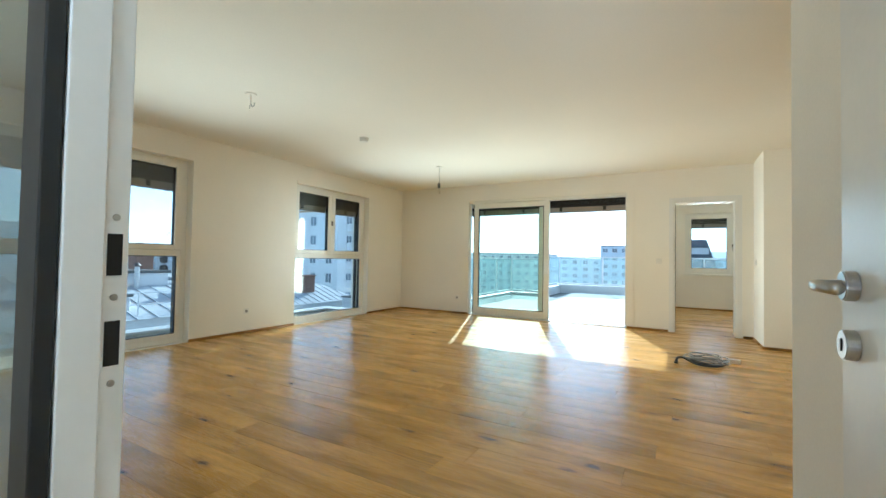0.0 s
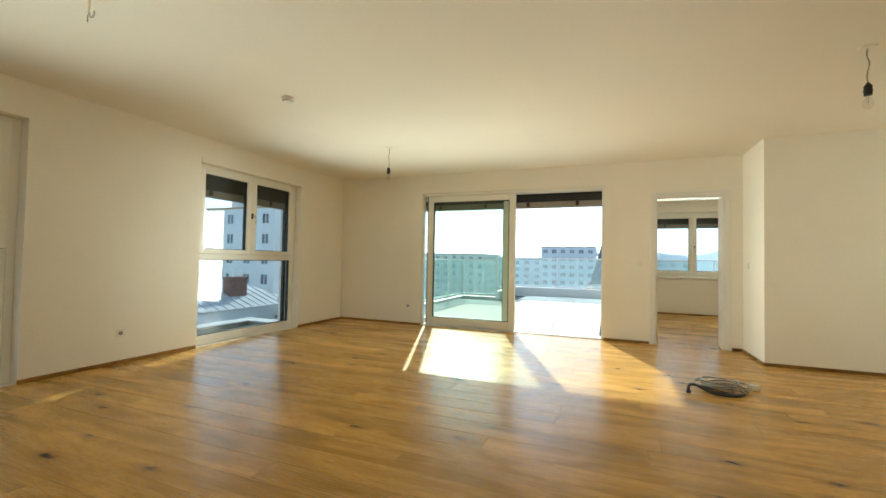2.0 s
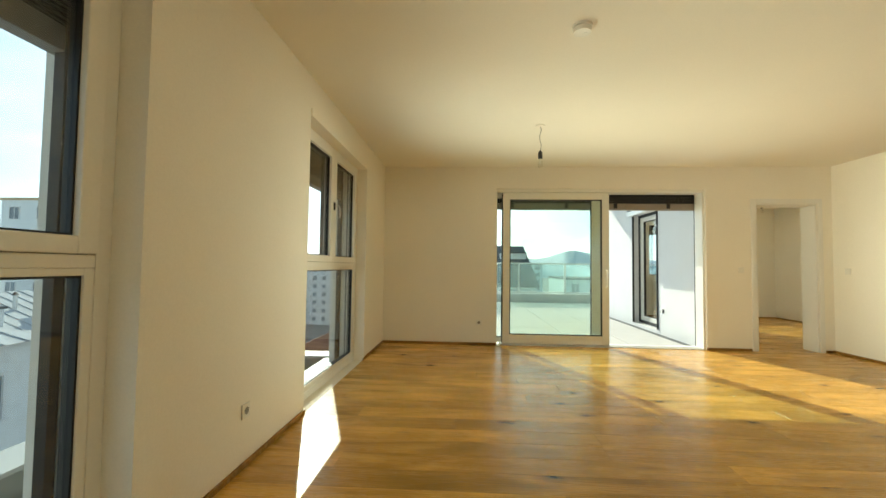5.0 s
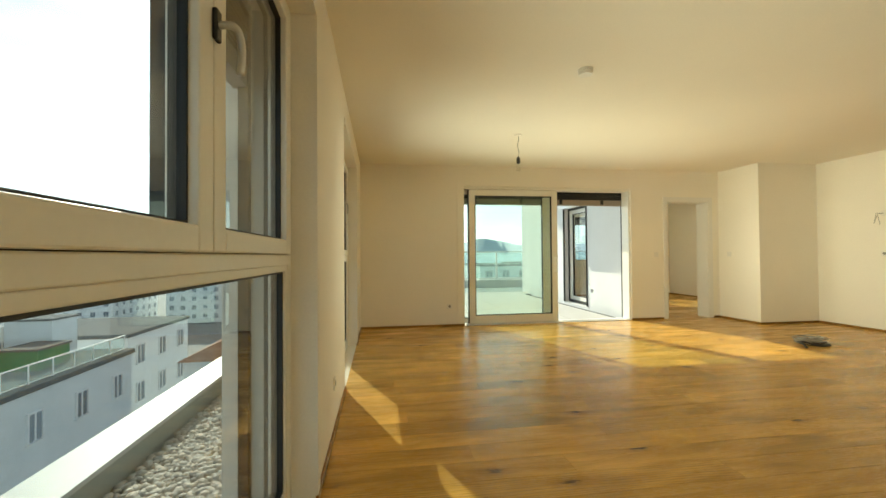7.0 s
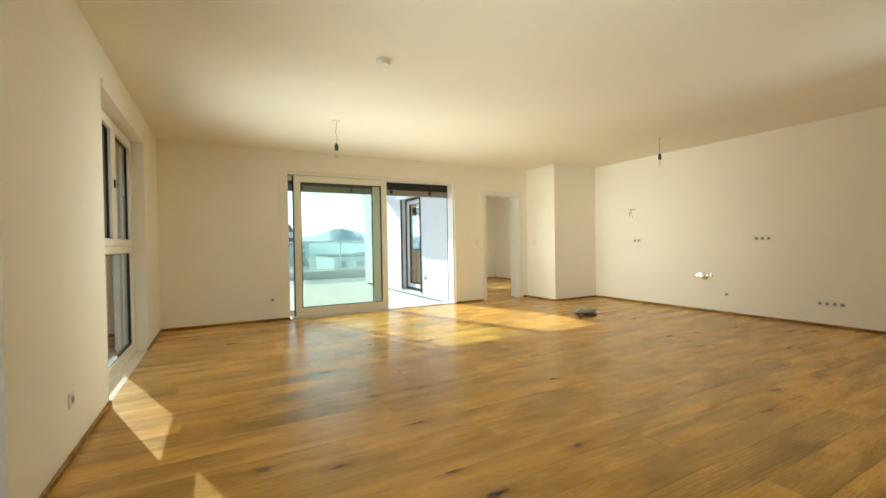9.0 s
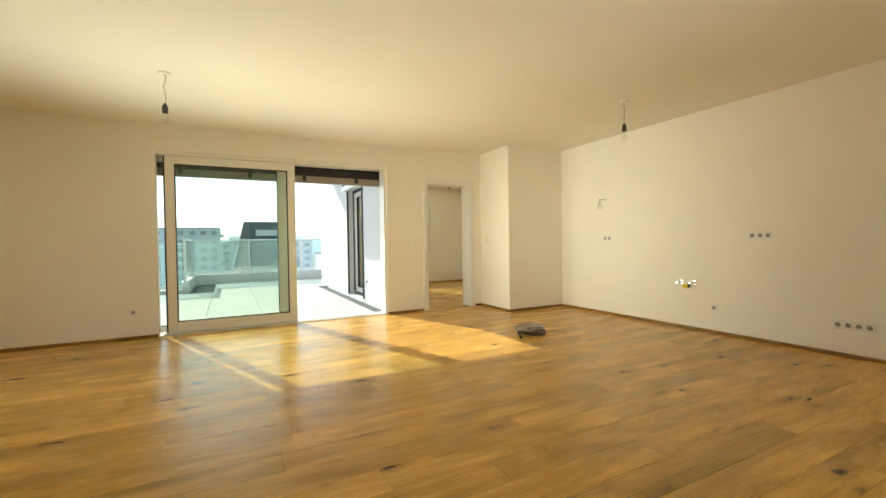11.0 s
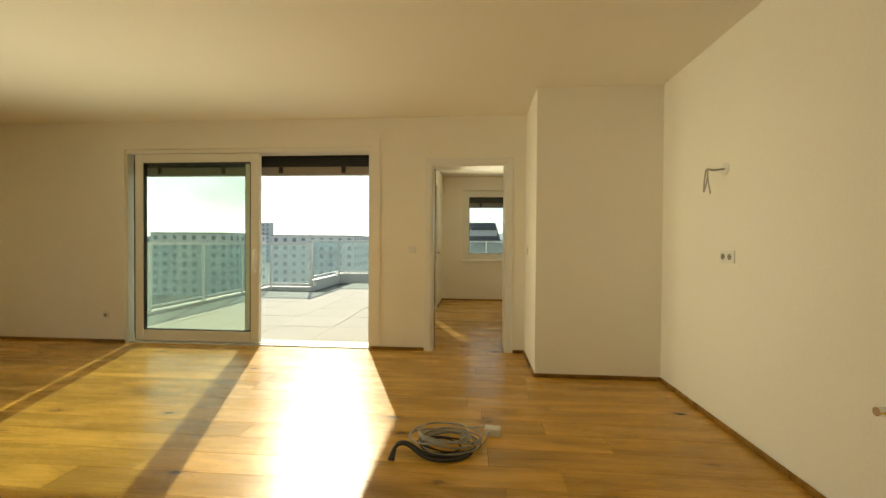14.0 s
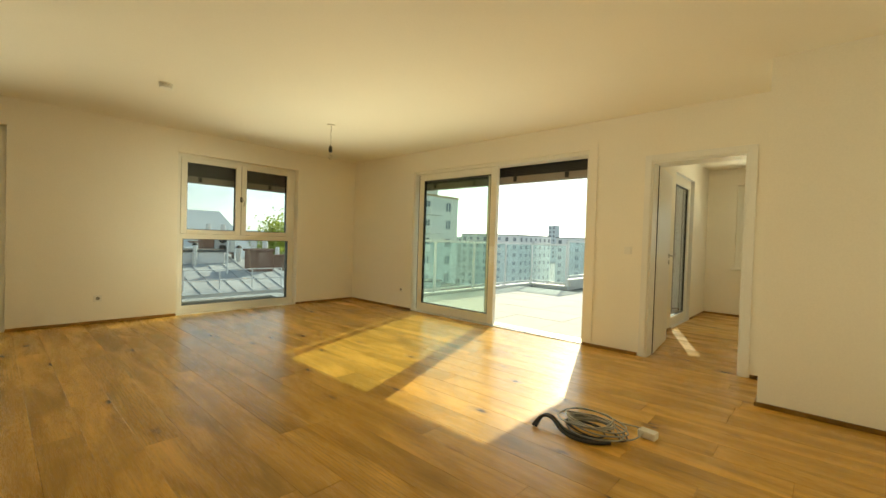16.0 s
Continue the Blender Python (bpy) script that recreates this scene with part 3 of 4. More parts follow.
for a, b in ((0.06, ww / 2 - 0.002), (ww / 2 + 0.002, ww - 0.06)):
    s = part("sash", boxes(*ring(a, b, 0.06, wh - 0.06, 0.07, -0.012, 0.06), bevel=0.004), FRAME, bw)
    part("gasket", boxes(*ring(a + 0.07, b - 0.07, 0.13, wh - 0.13, 0.007, 0.01, 0.05)), GASKET, s)
    part("pane", boxes((a + 0.0705, b - 0.0705, 0.02, 0.024, 0.1305, wh - 0.1305)), GLASS, s)
hb = part("handle", boxes((ww / 2 + 0.02, ww / 2 + 0.05, -0.022, -0.012, 0.62, 0.69), bevel=0.003), ANTHRA, bw)
part("lever", boxes((ww / 2 + 0.026, ww / 2 + 0.044, -0.055, -0.04, 0.54, 0.665), (ww / 2 + 0.028, ww / 2 + 0.042, -0.04, -0.022, 0.645, 0.665), bevel=0.004), STEEL, hb)
part("window_sill", boxes((-0.05, ww + 0.05, -0.12, 0.0, -0.045, -0.004), bevel=0.006), FRAME, bw)
raff_blind("venetian_blind", (BW[0] + 0.01, BY1 + 0.2, 0), 0, ww - 0.02, BW[3], 1.93)

# bedroom terrace door, in the side wall
td = thing("door_2", "white glazed bedroom terrace door with dark outer frame", "terrace door", (BX0 - 0.05, TD[0], 0), kind="structure", turn=90)
tw = TD[1] - TD[0]
part("outer_frame", boxes(*ring(0, tw, 0.0, TD[2], 0.05, 0.0, 0.08), bevel=0.004), FRAME, td)
tl = part("leaf", boxes(*ring(0.05, tw - 0.05, 0.05, TD[2] - 0.05, 0.09, -0.012, 0.06), bevel=0.005), FRAME, td)
part("gasket", boxes(*ring(0.14, tw - 0.14, 0.14, TD[2] - 0.14, 0.01, 0.01, 0.05)), GASKET, tl)
part("pane", boxes((0.1405, tw - 0.1405, 0.02, 0.025, 0.1405, TD[2] - 0.1405)), GLASS, tl)
part("lever", boxes((0.085, 0.105, -0.06, -0.045, 0.98, 1.10), (0.087, 0.103, -0.045, -0.012, 1.08, 1.10), bevel=0.004), STEEL, tl)
part("cladding", boxes(*ring(0, tw, 0.0, TD[2], 0.06, 0.084, 0.10), bevel=0.003), ANTHRA, td, "anthracite outer cladding")
for x0 in (0.0, tw - 0.03):
    part("guide_rail", boxes((x0, x0 + 0.03, 0.20, 0.235, 0.0, TD[2] + 0.02), bevel=0.003), ANTHRA, td)
raff_blind("venetian_blind", (BX0O - 0.02, TD[0] - 0.04, 0), 90, tw + 0.08, TD[2] + 0.24, TD[2] - 0.02, 0.11, "pale external venetian blind drawn up above the door", RAILM)

# inner doorway to the bedroom, door leaf open against the wall
dc = thing("door_3", "white inner door standing open into the bedroom", "door", (0, YB, 0), kind="structure")
part("door_frame", boxes((DX0 - 0.065, DX0, -0.014, 0.0, 0, DTOP + 0.065), (DX1, DX1 + 0.065, -0.014, 0.0, 0, DTOP + 0.065), (DX0, DX1, -0.014, 0.0, DTOP, DTOP + 0.065),
                         (DX0, DX0 + 0.02, 0.0, 0.26, 0, DTOP), (DX1 - 0.02, DX1, 0.0, 0.26, 0, DTOP), (DX0 + 0.02, DX1 - 0.02, 0.0, 0.26, DTOP - 0.02, DTOP), bevel=0.003), DOORWHITE, dc)
part("seal", boxes((DX0 + 0.02, DX0 + 0.026, 0.17, 0.182, 0, DTOP - 0.02)), GASKET, dc)
dl = part("leaf", boxes((-0.04, 0.0, 0.0, 0.80, 0.008, DTOP - 0.01), bevel=0.003), DOORWHITE, dc)
dl.matrix_basis = pose(DX0 + 0.02, 0.265, 0, 0, 0, 6)
rose = part("rose", cyl(bmesh.new(), (0.0, 0.73, 1.05), (0.010, 0.73, 1.05), 0.026, 20), STEEL, dl, "round steel rose")
part("lever", boxes((0.010, 0.055, 0.722, 0.738, 1.042, 1.058), (0.045, 0.062, 0.61, 0.738, 1.041, 1.059), bevel=0.005), STEEL, dl, "steel door lever")
part("escutcheon", cyl(bmesh.new(), (0.0, 0.73, 0.97), (0.010, 0.73, 0.97), 0.026, 20), STEEL, dl)
for z in (0.25, 1.78):
    part("hinge", cyl(bmesh.new(), (-0.01, -0.012, z - 0.05), (-0.01, -0.012, z + 0.05), 0.009, 10), STEEL, dl)

# entrance: open white leaf, frame post with strike plates, glazed side light
ed = thing("door_4", "white entrance door standing wide open along the wall", "door", (0, 0.24, 0), kind="structure")
el = part("leaf", boxes((0.305, 0.345, 0.0, 0.84, 0.008, 2.06), bevel=0.003), DOORWHITE, ed)
for z, nm in ((1.035, "rose"), (0.93, "escutcheon")):
    bm = cyl(bmesh.new(), (0.305, 0.765, z), (0.285, 0.765, z), 0.027, 28)
    bmesh.ops.bevel(bm, geom=[e for e in bm.edges if abs(e.verts[0].co.x - e.verts[1].co.x) < 1e-5], offset=0.002, segments=2, affect="EDGES")
    part(nm, bm, STEEL, el, "round brushed steel plate")
part("keyhole", boxes((0.2836, 0.2852, 0.762, 0.768, 0.919, 0.941)), SLOT_SHADE, el)
lv = [(0.292, 0.765, 1.035), (0.262, 0.765, 1.035), (0.252, 0.762, 1.035), (0.247, 0.752, 1.035), (0.246, 0.735, 1.035), (0.246, 0.635, 1.035)]
part("lever", tube(bmesh.new(), lv, 0.0105, 14), STEEL, el, "brushed steel door lever", True)
el.location = (-0.028, 0, 0)
for z in (0.25, 1.8):
    part("hinge", cyl(bmesh.new(), (0.352, -0.006, z - 0.05), (0.352, -0.006, z + 0.05), 0.009, 12), STEEL, el)
part("hinge_jamb", boxes((0.325, 0.42, -0.12, -0.002, 0, 2.10), bevel=0.003), DOORWHITE, ed)
post = part("strike_jamb", boxes((-0.615, -0.558, -0.060, -0.022, 0, 2.08), (-0.615, -0.564, -0.022, 0.004, 0, 2.08), bevel=0.002), DOORWHITE, ed, "white frame post with two strike openings")
# no holes are cut, dark blocks paint the shade in the strike openings
for z0, z1 in ((1.045, 1.093), (0.942, 0.993)):
    part("strike_slot", boxes((-0.5644, -0.5632, -0.018, -0.003, z0, z1)), SLOT_SHADE, post)
for z in (1.112, 1.020, 0.922):
    part("screw", cyl(bmesh.new(), (-0.5644, -0.010, z), (-0.5630, -0.010, z), 0.004, 10), STEEL, post)
part("dark_stile", boxes((-0.612, -0.560, -0.079, -0.062, 0, 2.08), bevel=0.002), ANTHRA, ed, "dark grey rear edge of the frame post")
part("side_light", boxes((-2.28, -0.617, -0.046, -0.040, 0.03, 2.06)), SIDEGLASS, ed)
part("head", boxes((-2.30, 0.325, -0.060, 0.004, 2.082, 2.10), bevel=0.002), DOORWHITE, ed)
part("bottom_rail", boxes((-2.30, -0.617, -0.06, -0.02, 0.0, 0.03), bevel=0.002), ANTHRA, ed)

# ---- things in the rooms ----


def pendant_bulb(at, length, sway, label):
    p = thing("bare_bulb_pendant", label, "lamp", at, group="bare bulbs on the ceiling")
    part("ceiling_cap", cyl(bmesh.new(), (0, 0, -0.012), (0, 0, 0.0), 0.045, 24, 0.05), CEIL, p)
    s = sway
    wire = wobble_path([(0, 0, -0.005), (0.006 * s, 0, -0.05), (-0.008 * s, 0.004, -0.45 * length), (0.006 * s, 0, -0.75 * length), (0, 0, -length)], 6)
    part("wire", tube(bmesh.new(), wire, 0.0026, 6), GREYCABLE, p, "thin grey twisted wire", True)
    part("wire", tube(bmesh.new(), [q + Vector((0.004, 0.003 * math.sin(i), 0)) for i, q in enumerate(wire)], 0.0025, 6), GREYCABLE, p, "", True)
    bm = cyl(bmesh.new(), (0, 0, -length - 0.012), (0, 0, -length + 0.008), 0.018, 18, 0.008)
    cyl(bm, (0, 0, -length - 0.075), (0, 0, -length - 0.012), 0.0215, 18)
    cyl(bm, (0, 0, -length - 0.05), (0, 0, -length - 0.042), 0.0245, 18)
    part("socket", bm, BLACKPLASTIC, p, "black lamp holder")
    bm = bmesh.new()
    prof = ((0.013, 0.0), (0.014, -0.018), (0.022, -0.035), (0.029, -0.055), (0.026, -0.075), (0.013, -0.09), (0.002, -0.094))
    rings = [[bm.verts.new((r * math.cos(a), r * math.sin(a), z - length - 0.075)) for a in (2 * math.pi * k / 16 for k in range(16))] for r, z in prof]
    for a, b in zip(rings, rings[1:]):
        for k in range(16):
            bm.faces.new((a[k], a[(k + 1) % 16], b[(k + 1) % 16], b[k]))
    part("bulb", bm, CLEAR, p, "unlit clear glass bulb", True)
    part("filament_stem", cyl(bmesh.new(), (0, 0, -length - 0.13), (0, 0, -length - 0.08), 0.004, 8, 0.007), WHITEPLASTIC, p)
    return p


pendant_bulb((-3.30, 5.67, H), 0.265, 1.0, "bare bulb in a black holder on grey wire")
pendant_bulb((0.91, 4.50, H), 0.245, -1.0, "bare bulb in a black holder near the kitchen")
pendant_bulb((1.60, 9.70, H), 0.18, 1.0, "bare bulb in a black holder in the bedroom")

hook = thing("ceiling_hook", "bare ceiling outlet with hook and wire ends", "ceiling outlet", (-3.38, 2.38, H))
part("cap", cyl(bmesh.new(), (0, 0, -0.01), (0, 0, 0), 0.045, 24, 0.05), CEIL, hook)
part("stem", cyl(bmesh.new(), (0, 0, -0.10), (0, 0, -0.01), 0.006, 10), CEIL, hook)
part("hook", tube(bmesh.new(), wobble_path([(0, 0, -0.09), (0.02, 0, -0.12), (0.045, 0, -0.115), (0.05, 0, -0.09)], 5), 0.005, 8), STEEL, hook, "", True)
part("wire_end", tube(bmesh.new(), wobble_path([(0, 0, -0.08), (-0.03, 0.01, -0.10), (-0.03, 0.01, -0.13)], 5), 0.003, 6), GREYCABLE, hook, "", True)

sm = thing("smoke_detector", "round white smoke detector on the ceiling", "smoke detector", (-3.36, 3.92, H))
bm = cyl(bmesh.new(), (0, 0, -0.015), (0, 0, 0), 0.058, 32)
cyl(bm, (0, 0, -0.044), (0, 0, -0.018), 0.050, 32, 0.053)
part("body", bm, WHITEPLASTIC, sm)
part("vent_gap", cyl(bmesh.new(), (0, 0, -0.019), (0, 0, -0.014), 0.047, 32), SLOT_SHADE, sm)
part("button", cyl(bmesh.new(), (0.02, 0, -0.047), (0.02, 0, -0.043), 0.008, 12), WHITEPLASTIC, sm)


def socket_plate(name, at, turn, gangs, label, kind="socket", category="socket"):
    """A wall plate with round wells (sockets) or rockers. Local y points into the wall."""
    p = thing(name, label, category, at, turn=turn, group="sockets and switches on the walls")
    w = 0.071
    tot = gangs * w + 0.009
    part("plate", boxes((-tot / 2, tot / 2, -0.009, 0.0, -0.04, 0.04), bevel=0.003), WHITEPLASTIC, p)
    for g in range(gangs):
        cx = -tot / 2 + 0.0045 + w * (g + 0.5)
        if kind == "socket":
            part("well", cyl(bmesh.new(), (cx, -0.0105, 0), (cx, -0.009, 0), 0.0255, 24), WHITEPLASTIC, p)
            # flat grey disc on top, its colour gives the shade of a hollow
            well = part("recess_shade", cyl(bmesh.new(), (cx, -0.0112, 0), (cx, -0.0104, 0), 0.0205, 24), RECESS_SHADE, p)
            for s in (-1, 1):
                part("pin_hole", cyl(bmesh.new(), (cx + 0.0095 * s, -0.0118, 0), (cx + 0.0095 * s, -0.0111, 0), 0.003, 8), SLOT_SHADE, well)
        else:
            part("rocker", boxes((cx - 0.0275, cx + 0.0275, -0.014, -0.009, -0.0275, 0.0275), bevel=0.002), WHITEPLASTIC, p)
    return p


# grey for the shade in the white socket wells
RECESS_SHADE = surface("socket_recess_shade", (0.26, 0.25, 0.23), 0.5, vary=0.05, bump=0.0)


socket_plate("wall_socket", (XL, 3.70, 0.305), 90, 1, "white single socket on the window wall")
socket_plate("wall_socket", (-3.85, YB, 0.315), 0, 1, "white single socket low beside the sliding door")
socket_plate("light_switch", (-0.255, YB, 1.105), 0, 1, "white light switch beside the doorway", "switch", "light switch")
socket_plate("light_switch", (0.96, 7.20, 1.105), -90, 1, "white light switch on the pier", "switch", "light switch")
socket_plate("wall_socket", (XR, 5.70, 1.10), -90, 2, "white double socket above the missing worktop")
socket_plate("wall_socket", (XR, 3.76, 1.10), -90, 3, "white triple socket on the kitchen wall")
socket_plate("wall_socket", (XR, 4.22, 0.29), -90, 1, "white single socket low on the kitchen wall")
socket_plate("wall_socket", (XR, 3.04, 0.285), -90, 4, "white row of four sockets low on the kitchen wall")
socket_plate("wall_socket", (3.1, 10.2, 0.30), -90, 1, "white single socket on the bedroom wall")
socket_plate("outdoor_socket", (BX0O, 9.1, 0.35), -90 + 180, 1, "white outdoor socket on the rendered wall")

wo = thing("wire_outlet", "loose wires hanging from a kitchen wall outlet", "wire outlet", (XR, 5.74, 1.665))
part("box_rim", cyl(bmesh.new(), (-0.004, 0, 0), (0, 0, 0), 0.042, 24), WHITEPLASTIC, wo)
part("wire", tube(bmesh.new(), wobble_path([(-0.002, 0, 0), (-0.07, 0.005, -0.01), (-0.108, 0.01, 0.0), (-0.119, 0.012, -0.05), (-0.115, 0.03, -0.12), (-0.108, 0.04, -0.14), (-0.101, 0.02, -0.07), (-0.108, 0.0, -0.03)], 7), 0.0045, 8), GREYCABLE, wo, "", True)
part("wire", tube(bmesh.new(), wobble_path([(-0.002, 0, 0), (-0.08, -0.005, -0.005), (-0.112, -0.01, -0.01), (-0.115, -0.02, -0.08), (-0.108, -0.03, -0.15), (-0.104, -0.02, -0.16)], 7), 0.004, 8), GREYCABLE, wo, "", True)

tp = thing("water_connection", "chrome angle valves with a yellow-capped drain outlet", "valve", (XR, 4.52, 0.535))
for dy in (-0.075, 0.075):
    bm = cyl(bmesh.new(), (-0.006, dy, 0.02), (0, dy, 0.02), 0.028, 20)
    cyl(bm, (-0.07, dy, 0.02), (-0.006, dy, 0.02), 0.011, 14)
    cyl(bm, (-0.05, dy, 0.02), (-0.05, dy, 0.06), 0.009, 12)
    v = part("valve", bm, CHROME, tp)
    part("knob", cyl(bmesh.new(), (-0.10, dy, 0.02), (-0.07, dy, 0.02), 0.017, 10, 0.019), CHROME, v)
bm = cyl(bmesh.new(), (-0.05, 0, -0.02), (0, 0, -0.02), 0.026, 20)
part("drain_outlet", bm, BLACKPLASTIC, tp)
part("drain_cap", cyl(bmesh.new(), (-0.075, 0, -0.02), (-0.05, 0, -0.02), 0.028, 20), YELLOWP, tp, "yellow plastic cap")

# coil of cable on the floor
cc = thing("cable_coil", "coil of grey and black cable lying on the floor", "cable coil", (0.26, 5.31, 0.0))
rng = random.Random(4)
for k in range(13):
    ph, rad, ecc = rng.uniform(0, 6.28), rng.uniform(0.095, 0.160), rng.uniform(0.62, 0.9)
    cx, cy, z0 = rng.uniform(-0.03, 0.05), rng.uniform(-0.025, 0.025), 0.010 + 0.0062 * k
    tx, ty = rng.uniform(-0.10, 0.10), rng.uniform(-0.12, 0.12)
    pts = []
    for i in range(41):
        a = 2 * math.pi * i / 40
        px, py = rad * math.cos(ph + a) * 1.15, rad * ecc * math.sin(ph + a)
        pts.append((cx + px, cy + py, max(0.006, z0 + tx * px + ty * py + 0.004 * math.sin(3 * a + ph))))
    part("loop", tube(bmesh.new(), pts, 0.0046, 6), GREYCABLE if k > 2 else BLACKCABLE, cc, "", True)
part("cable_end", tube(bmesh.new(), wobble_path([(0.14, 0.05, 0.05), (0.20, 0.00, 0.02), (0.24, 0.07, 0.01), (0.27, 0.16, 0.03)], 8), 0.0046, 7), GREYCABLE, cc, "", True)
part("cable_end", tube(bmesh.new(), wobble_path([(0.12, 0.10, 0.07), (0.18, 0.10, 0.07), (0.22, 0.16, 0.05), (0.27, 0.19, 0.035)], 8), 0.0046, 7), GREYCABLE, cc, "", True)
for off in (0.0, 0.02):
    part("sheath", tube(bmesh.new(), wobble_path([(-0.28 + off, -0.20, 0.010), (-0.255, -0.14 + off, 0.055), (-0.20, -0.12 + off, 0.058), (-0.10, -0.17 + off, 0.022 + off * 0.5), (0.0, -0.19 + off, 0.014 + off * 0.5), (0.10, -0.16 + off, 0.014), (0.16, -0.09, 0.016)], 8), 0.0095, 8), BLACKCABLE, cc, "thick black sheathed cable", True)
bxp = part("plug_box", boxes((0.215, 0.315, 0.17, 0.235, 0.0, 0.045), bevel=0.006), WHITEPLASTIC, cc, "white plastic connector box")
bxp.matrix_basis = pose(0, 0, 0, 0, 0, -6)

# ---- terrace and roof strip outside ----
structure("terrace_base", boxes((-4.95, BX0O, YBO, 15.6, -0.35, -0.075), (BX0O, 7.0, BY1O, 15.6, -0.35, -0.075)), FELT, "roof terrace of pale concrete slabs", "terrace")


def upstand(bmspans, nm, label):
    return structure(nm, boxes(*bmspans, bevel=0.004), ZINCCAP, label, "parapet")


TX, TY = -4.80, 13.25
upstand([(-4.97, TX, YBO, TY + 0.17, -0.35, 0.03), (TX, -3.72, TY, TY + 0.17, -0.35, 0.03)], "parapet_west", "low pale metal-capped terrace edge")
upstand([(-3.89, -3.72, TY + 0.17, 15.37, -0.35, 0.20), (-3.89, 7.0, 15.37, 15.58, -0.35, 0.24)], "parapet_north", "pale metal-capped terrace parapet")


def railing(name, pts, z0, label, top=1.16):
    """Posts, hand rail, bottom rail and glass panels along a line of points."""
    r = thing(name, label, "railing", (pts[0][0], pts[0][1], 0))
    o = Vector((pts[0][0], pts[0][1], 0))
    for seg, ((xa, ya), (xb, yb)) in enumerate(zip(pts, pts[1:])):
        a, b = Vector((xa, ya, 0)) - o, Vector((xb, yb, 0)) - o
        d = (b - a).normalized()
        n = Vector((-d.y, d.x, 0))
        count = max(1, round((b - a).length / 1.45))

        def bar(p, q, w, zlo, zhi):
            bm = bmesh.new()
            v = [bm.verts.new(c + s * n * w / 2 + Vector((0, 0, z))) for c, s, z in ((p, 1, zlo), (p, -1, zlo), (q, -1, zlo), (q, 1, zlo), (p, 1, zhi), (p, -1, zhi), (q, -1, zhi), (q, 1, zhi))]
            for f in ((0, 1, 2, 3), (7, 6, 5, 4), (0, 4, 5, 1), (1, 5, 6, 2), (2, 6, 7, 3), (3, 7, 4, 0)):
                bm.faces.new([v[i] for i in f])
            return bm
        part("hand_rail", bar(a + d * (0.031 if seg else -0.03), b + d * 0.03, 0.06, top - 0.045, top), RAILM, r)
        part("bottom_rail", bar(a + d * 0.026, b - d * 0.026, 0.03, z0 + 0.05, z0 + 0.085), RAILM, r)
        for k in range(1 if seg else 0, count + 1):
            c = a.lerp(b, k / count)
            part("post", bar(c - d * 0.025, c + d * 0.025, 0.05, z0, top - 0.045), RAILM, r)
        for k in range(count):
            p, q = a.lerp(b, k / count) + d * 0.045, a.lerp(b, (k + 1) / count) - d * 0.045
            part("glass_panel", bar(p, q, 0.012, z0 + 0.09, top - 0.05), RAILGLASS, r)
    return r


railing("glass_railing", [(-4.88, 7.95), (-4.88, TY + 0.085), (-3.80, TY + 0.085)], 0.03, "pale metal railing with green-tinted glass panels")
railing("glass_railing", [(-3.80, TY + 0.14), (-3.80, 15.47), (6.8, 15.47)], 0.22, "metal and glass railing on the parapet", 1.26)

# pebble roof strip below the tall windows
PX, PY = -6.42, 6.42
structure("gravel_bed", boxes((PX, XLO, -1.0, PY, -0.50, -0.22)), FELT, "flat roof strip under the pebbles", "roof")
structure("parapet_gravel", boxes((PX - 0.26, PX, -1.0, PY + 0.26, -0.50, -0.022), (PX, XLO, PY, PY + 0.26, -0.50, -0.022)), UPSTAND, "grey membrane-clad roof edge", "parapet")
structure("parapet_cap", boxes((PX - 0.28, PX + 0.015, -1.0, PY - 0.015, -0.02, 0.01), (PX - 0.28, XLO, PY - 0.015, PY + 0.28, -0.02, 0.01), bevel=0.004), CAPMETAL, "pale folded metal cap on the roof edge", "parapet")


def pebbles(name, x0, x1, y0, y1, z, count, size):
    rs = np.random.RandomState(7)
    g = (1 + 5 ** 0.5) / 2
    base = np.array([(-1, g, 0), (1, g, 0), (-1, -g, 0), (1, -g, 0), (0, -1, g), (0, 1, g), (0, -1, -g), (0, 1, -g), (g, 0, -1), (g, 0, 1), (-g, 0, -1), (-g, 0, 1)], float)
    base /= np.linalg.norm(base[0])
    tri = np.array([(0, 11, 5), (0, 5, 1), (0, 1, 7), (0, 7, 10), (0, 10, 11), (1, 5, 9), (5, 11, 4), (11, 10, 2), (10, 7, 6), (7, 1, 8), (3, 9, 4), (3, 4, 2), (3, 2, 6), (3, 6, 8), (3, 8, 9), (4, 9, 5), (2, 4, 11), (6, 2, 10), (8, 6, 7), (9, 8, 1)])
    verts, faces = [], []
    for i in range(count):
        s = size * rs.uniform(0.6, 1.35) * np.array([1, rs.uniform(0.65, 0.95), rs.uniform(0.45, 0.7)])
        a = rs.uniform(0, 6.283)
        c, q = math.cos(a), math.sin(a)
        v = base * (1 + rs.uniform(-0.12, 0.12, (12, 1))) * s
        v = v @ np.array([[c, q, 0], [-q, c, 0], [0, 0, 1]])
        v += (rs.uniform(x0, x1), rs.uniform(y0, y1), z + rs.uniform(-0.012, 0.022))
        verts.append(v)
        faces.append(tri + 12 * i)
    me = bpy.data.meshes.new(name)
    me.from_pydata(np.concatenate(verts).tolist(), [], np.concatenate(faces).tolist())
    me.materials.append(PEBBLE)
    for p in me.polygons:
        p.use_smooth = True
    return new(name, me)


tagged(pebbles("roof_pebbles", PX + 0.02, XLO - 0.02, 0.8, PY - 0.02, -0.185, 12000, 0.029), "loose pale round pebbles on the roof strip", "gravel", kind="stuff")

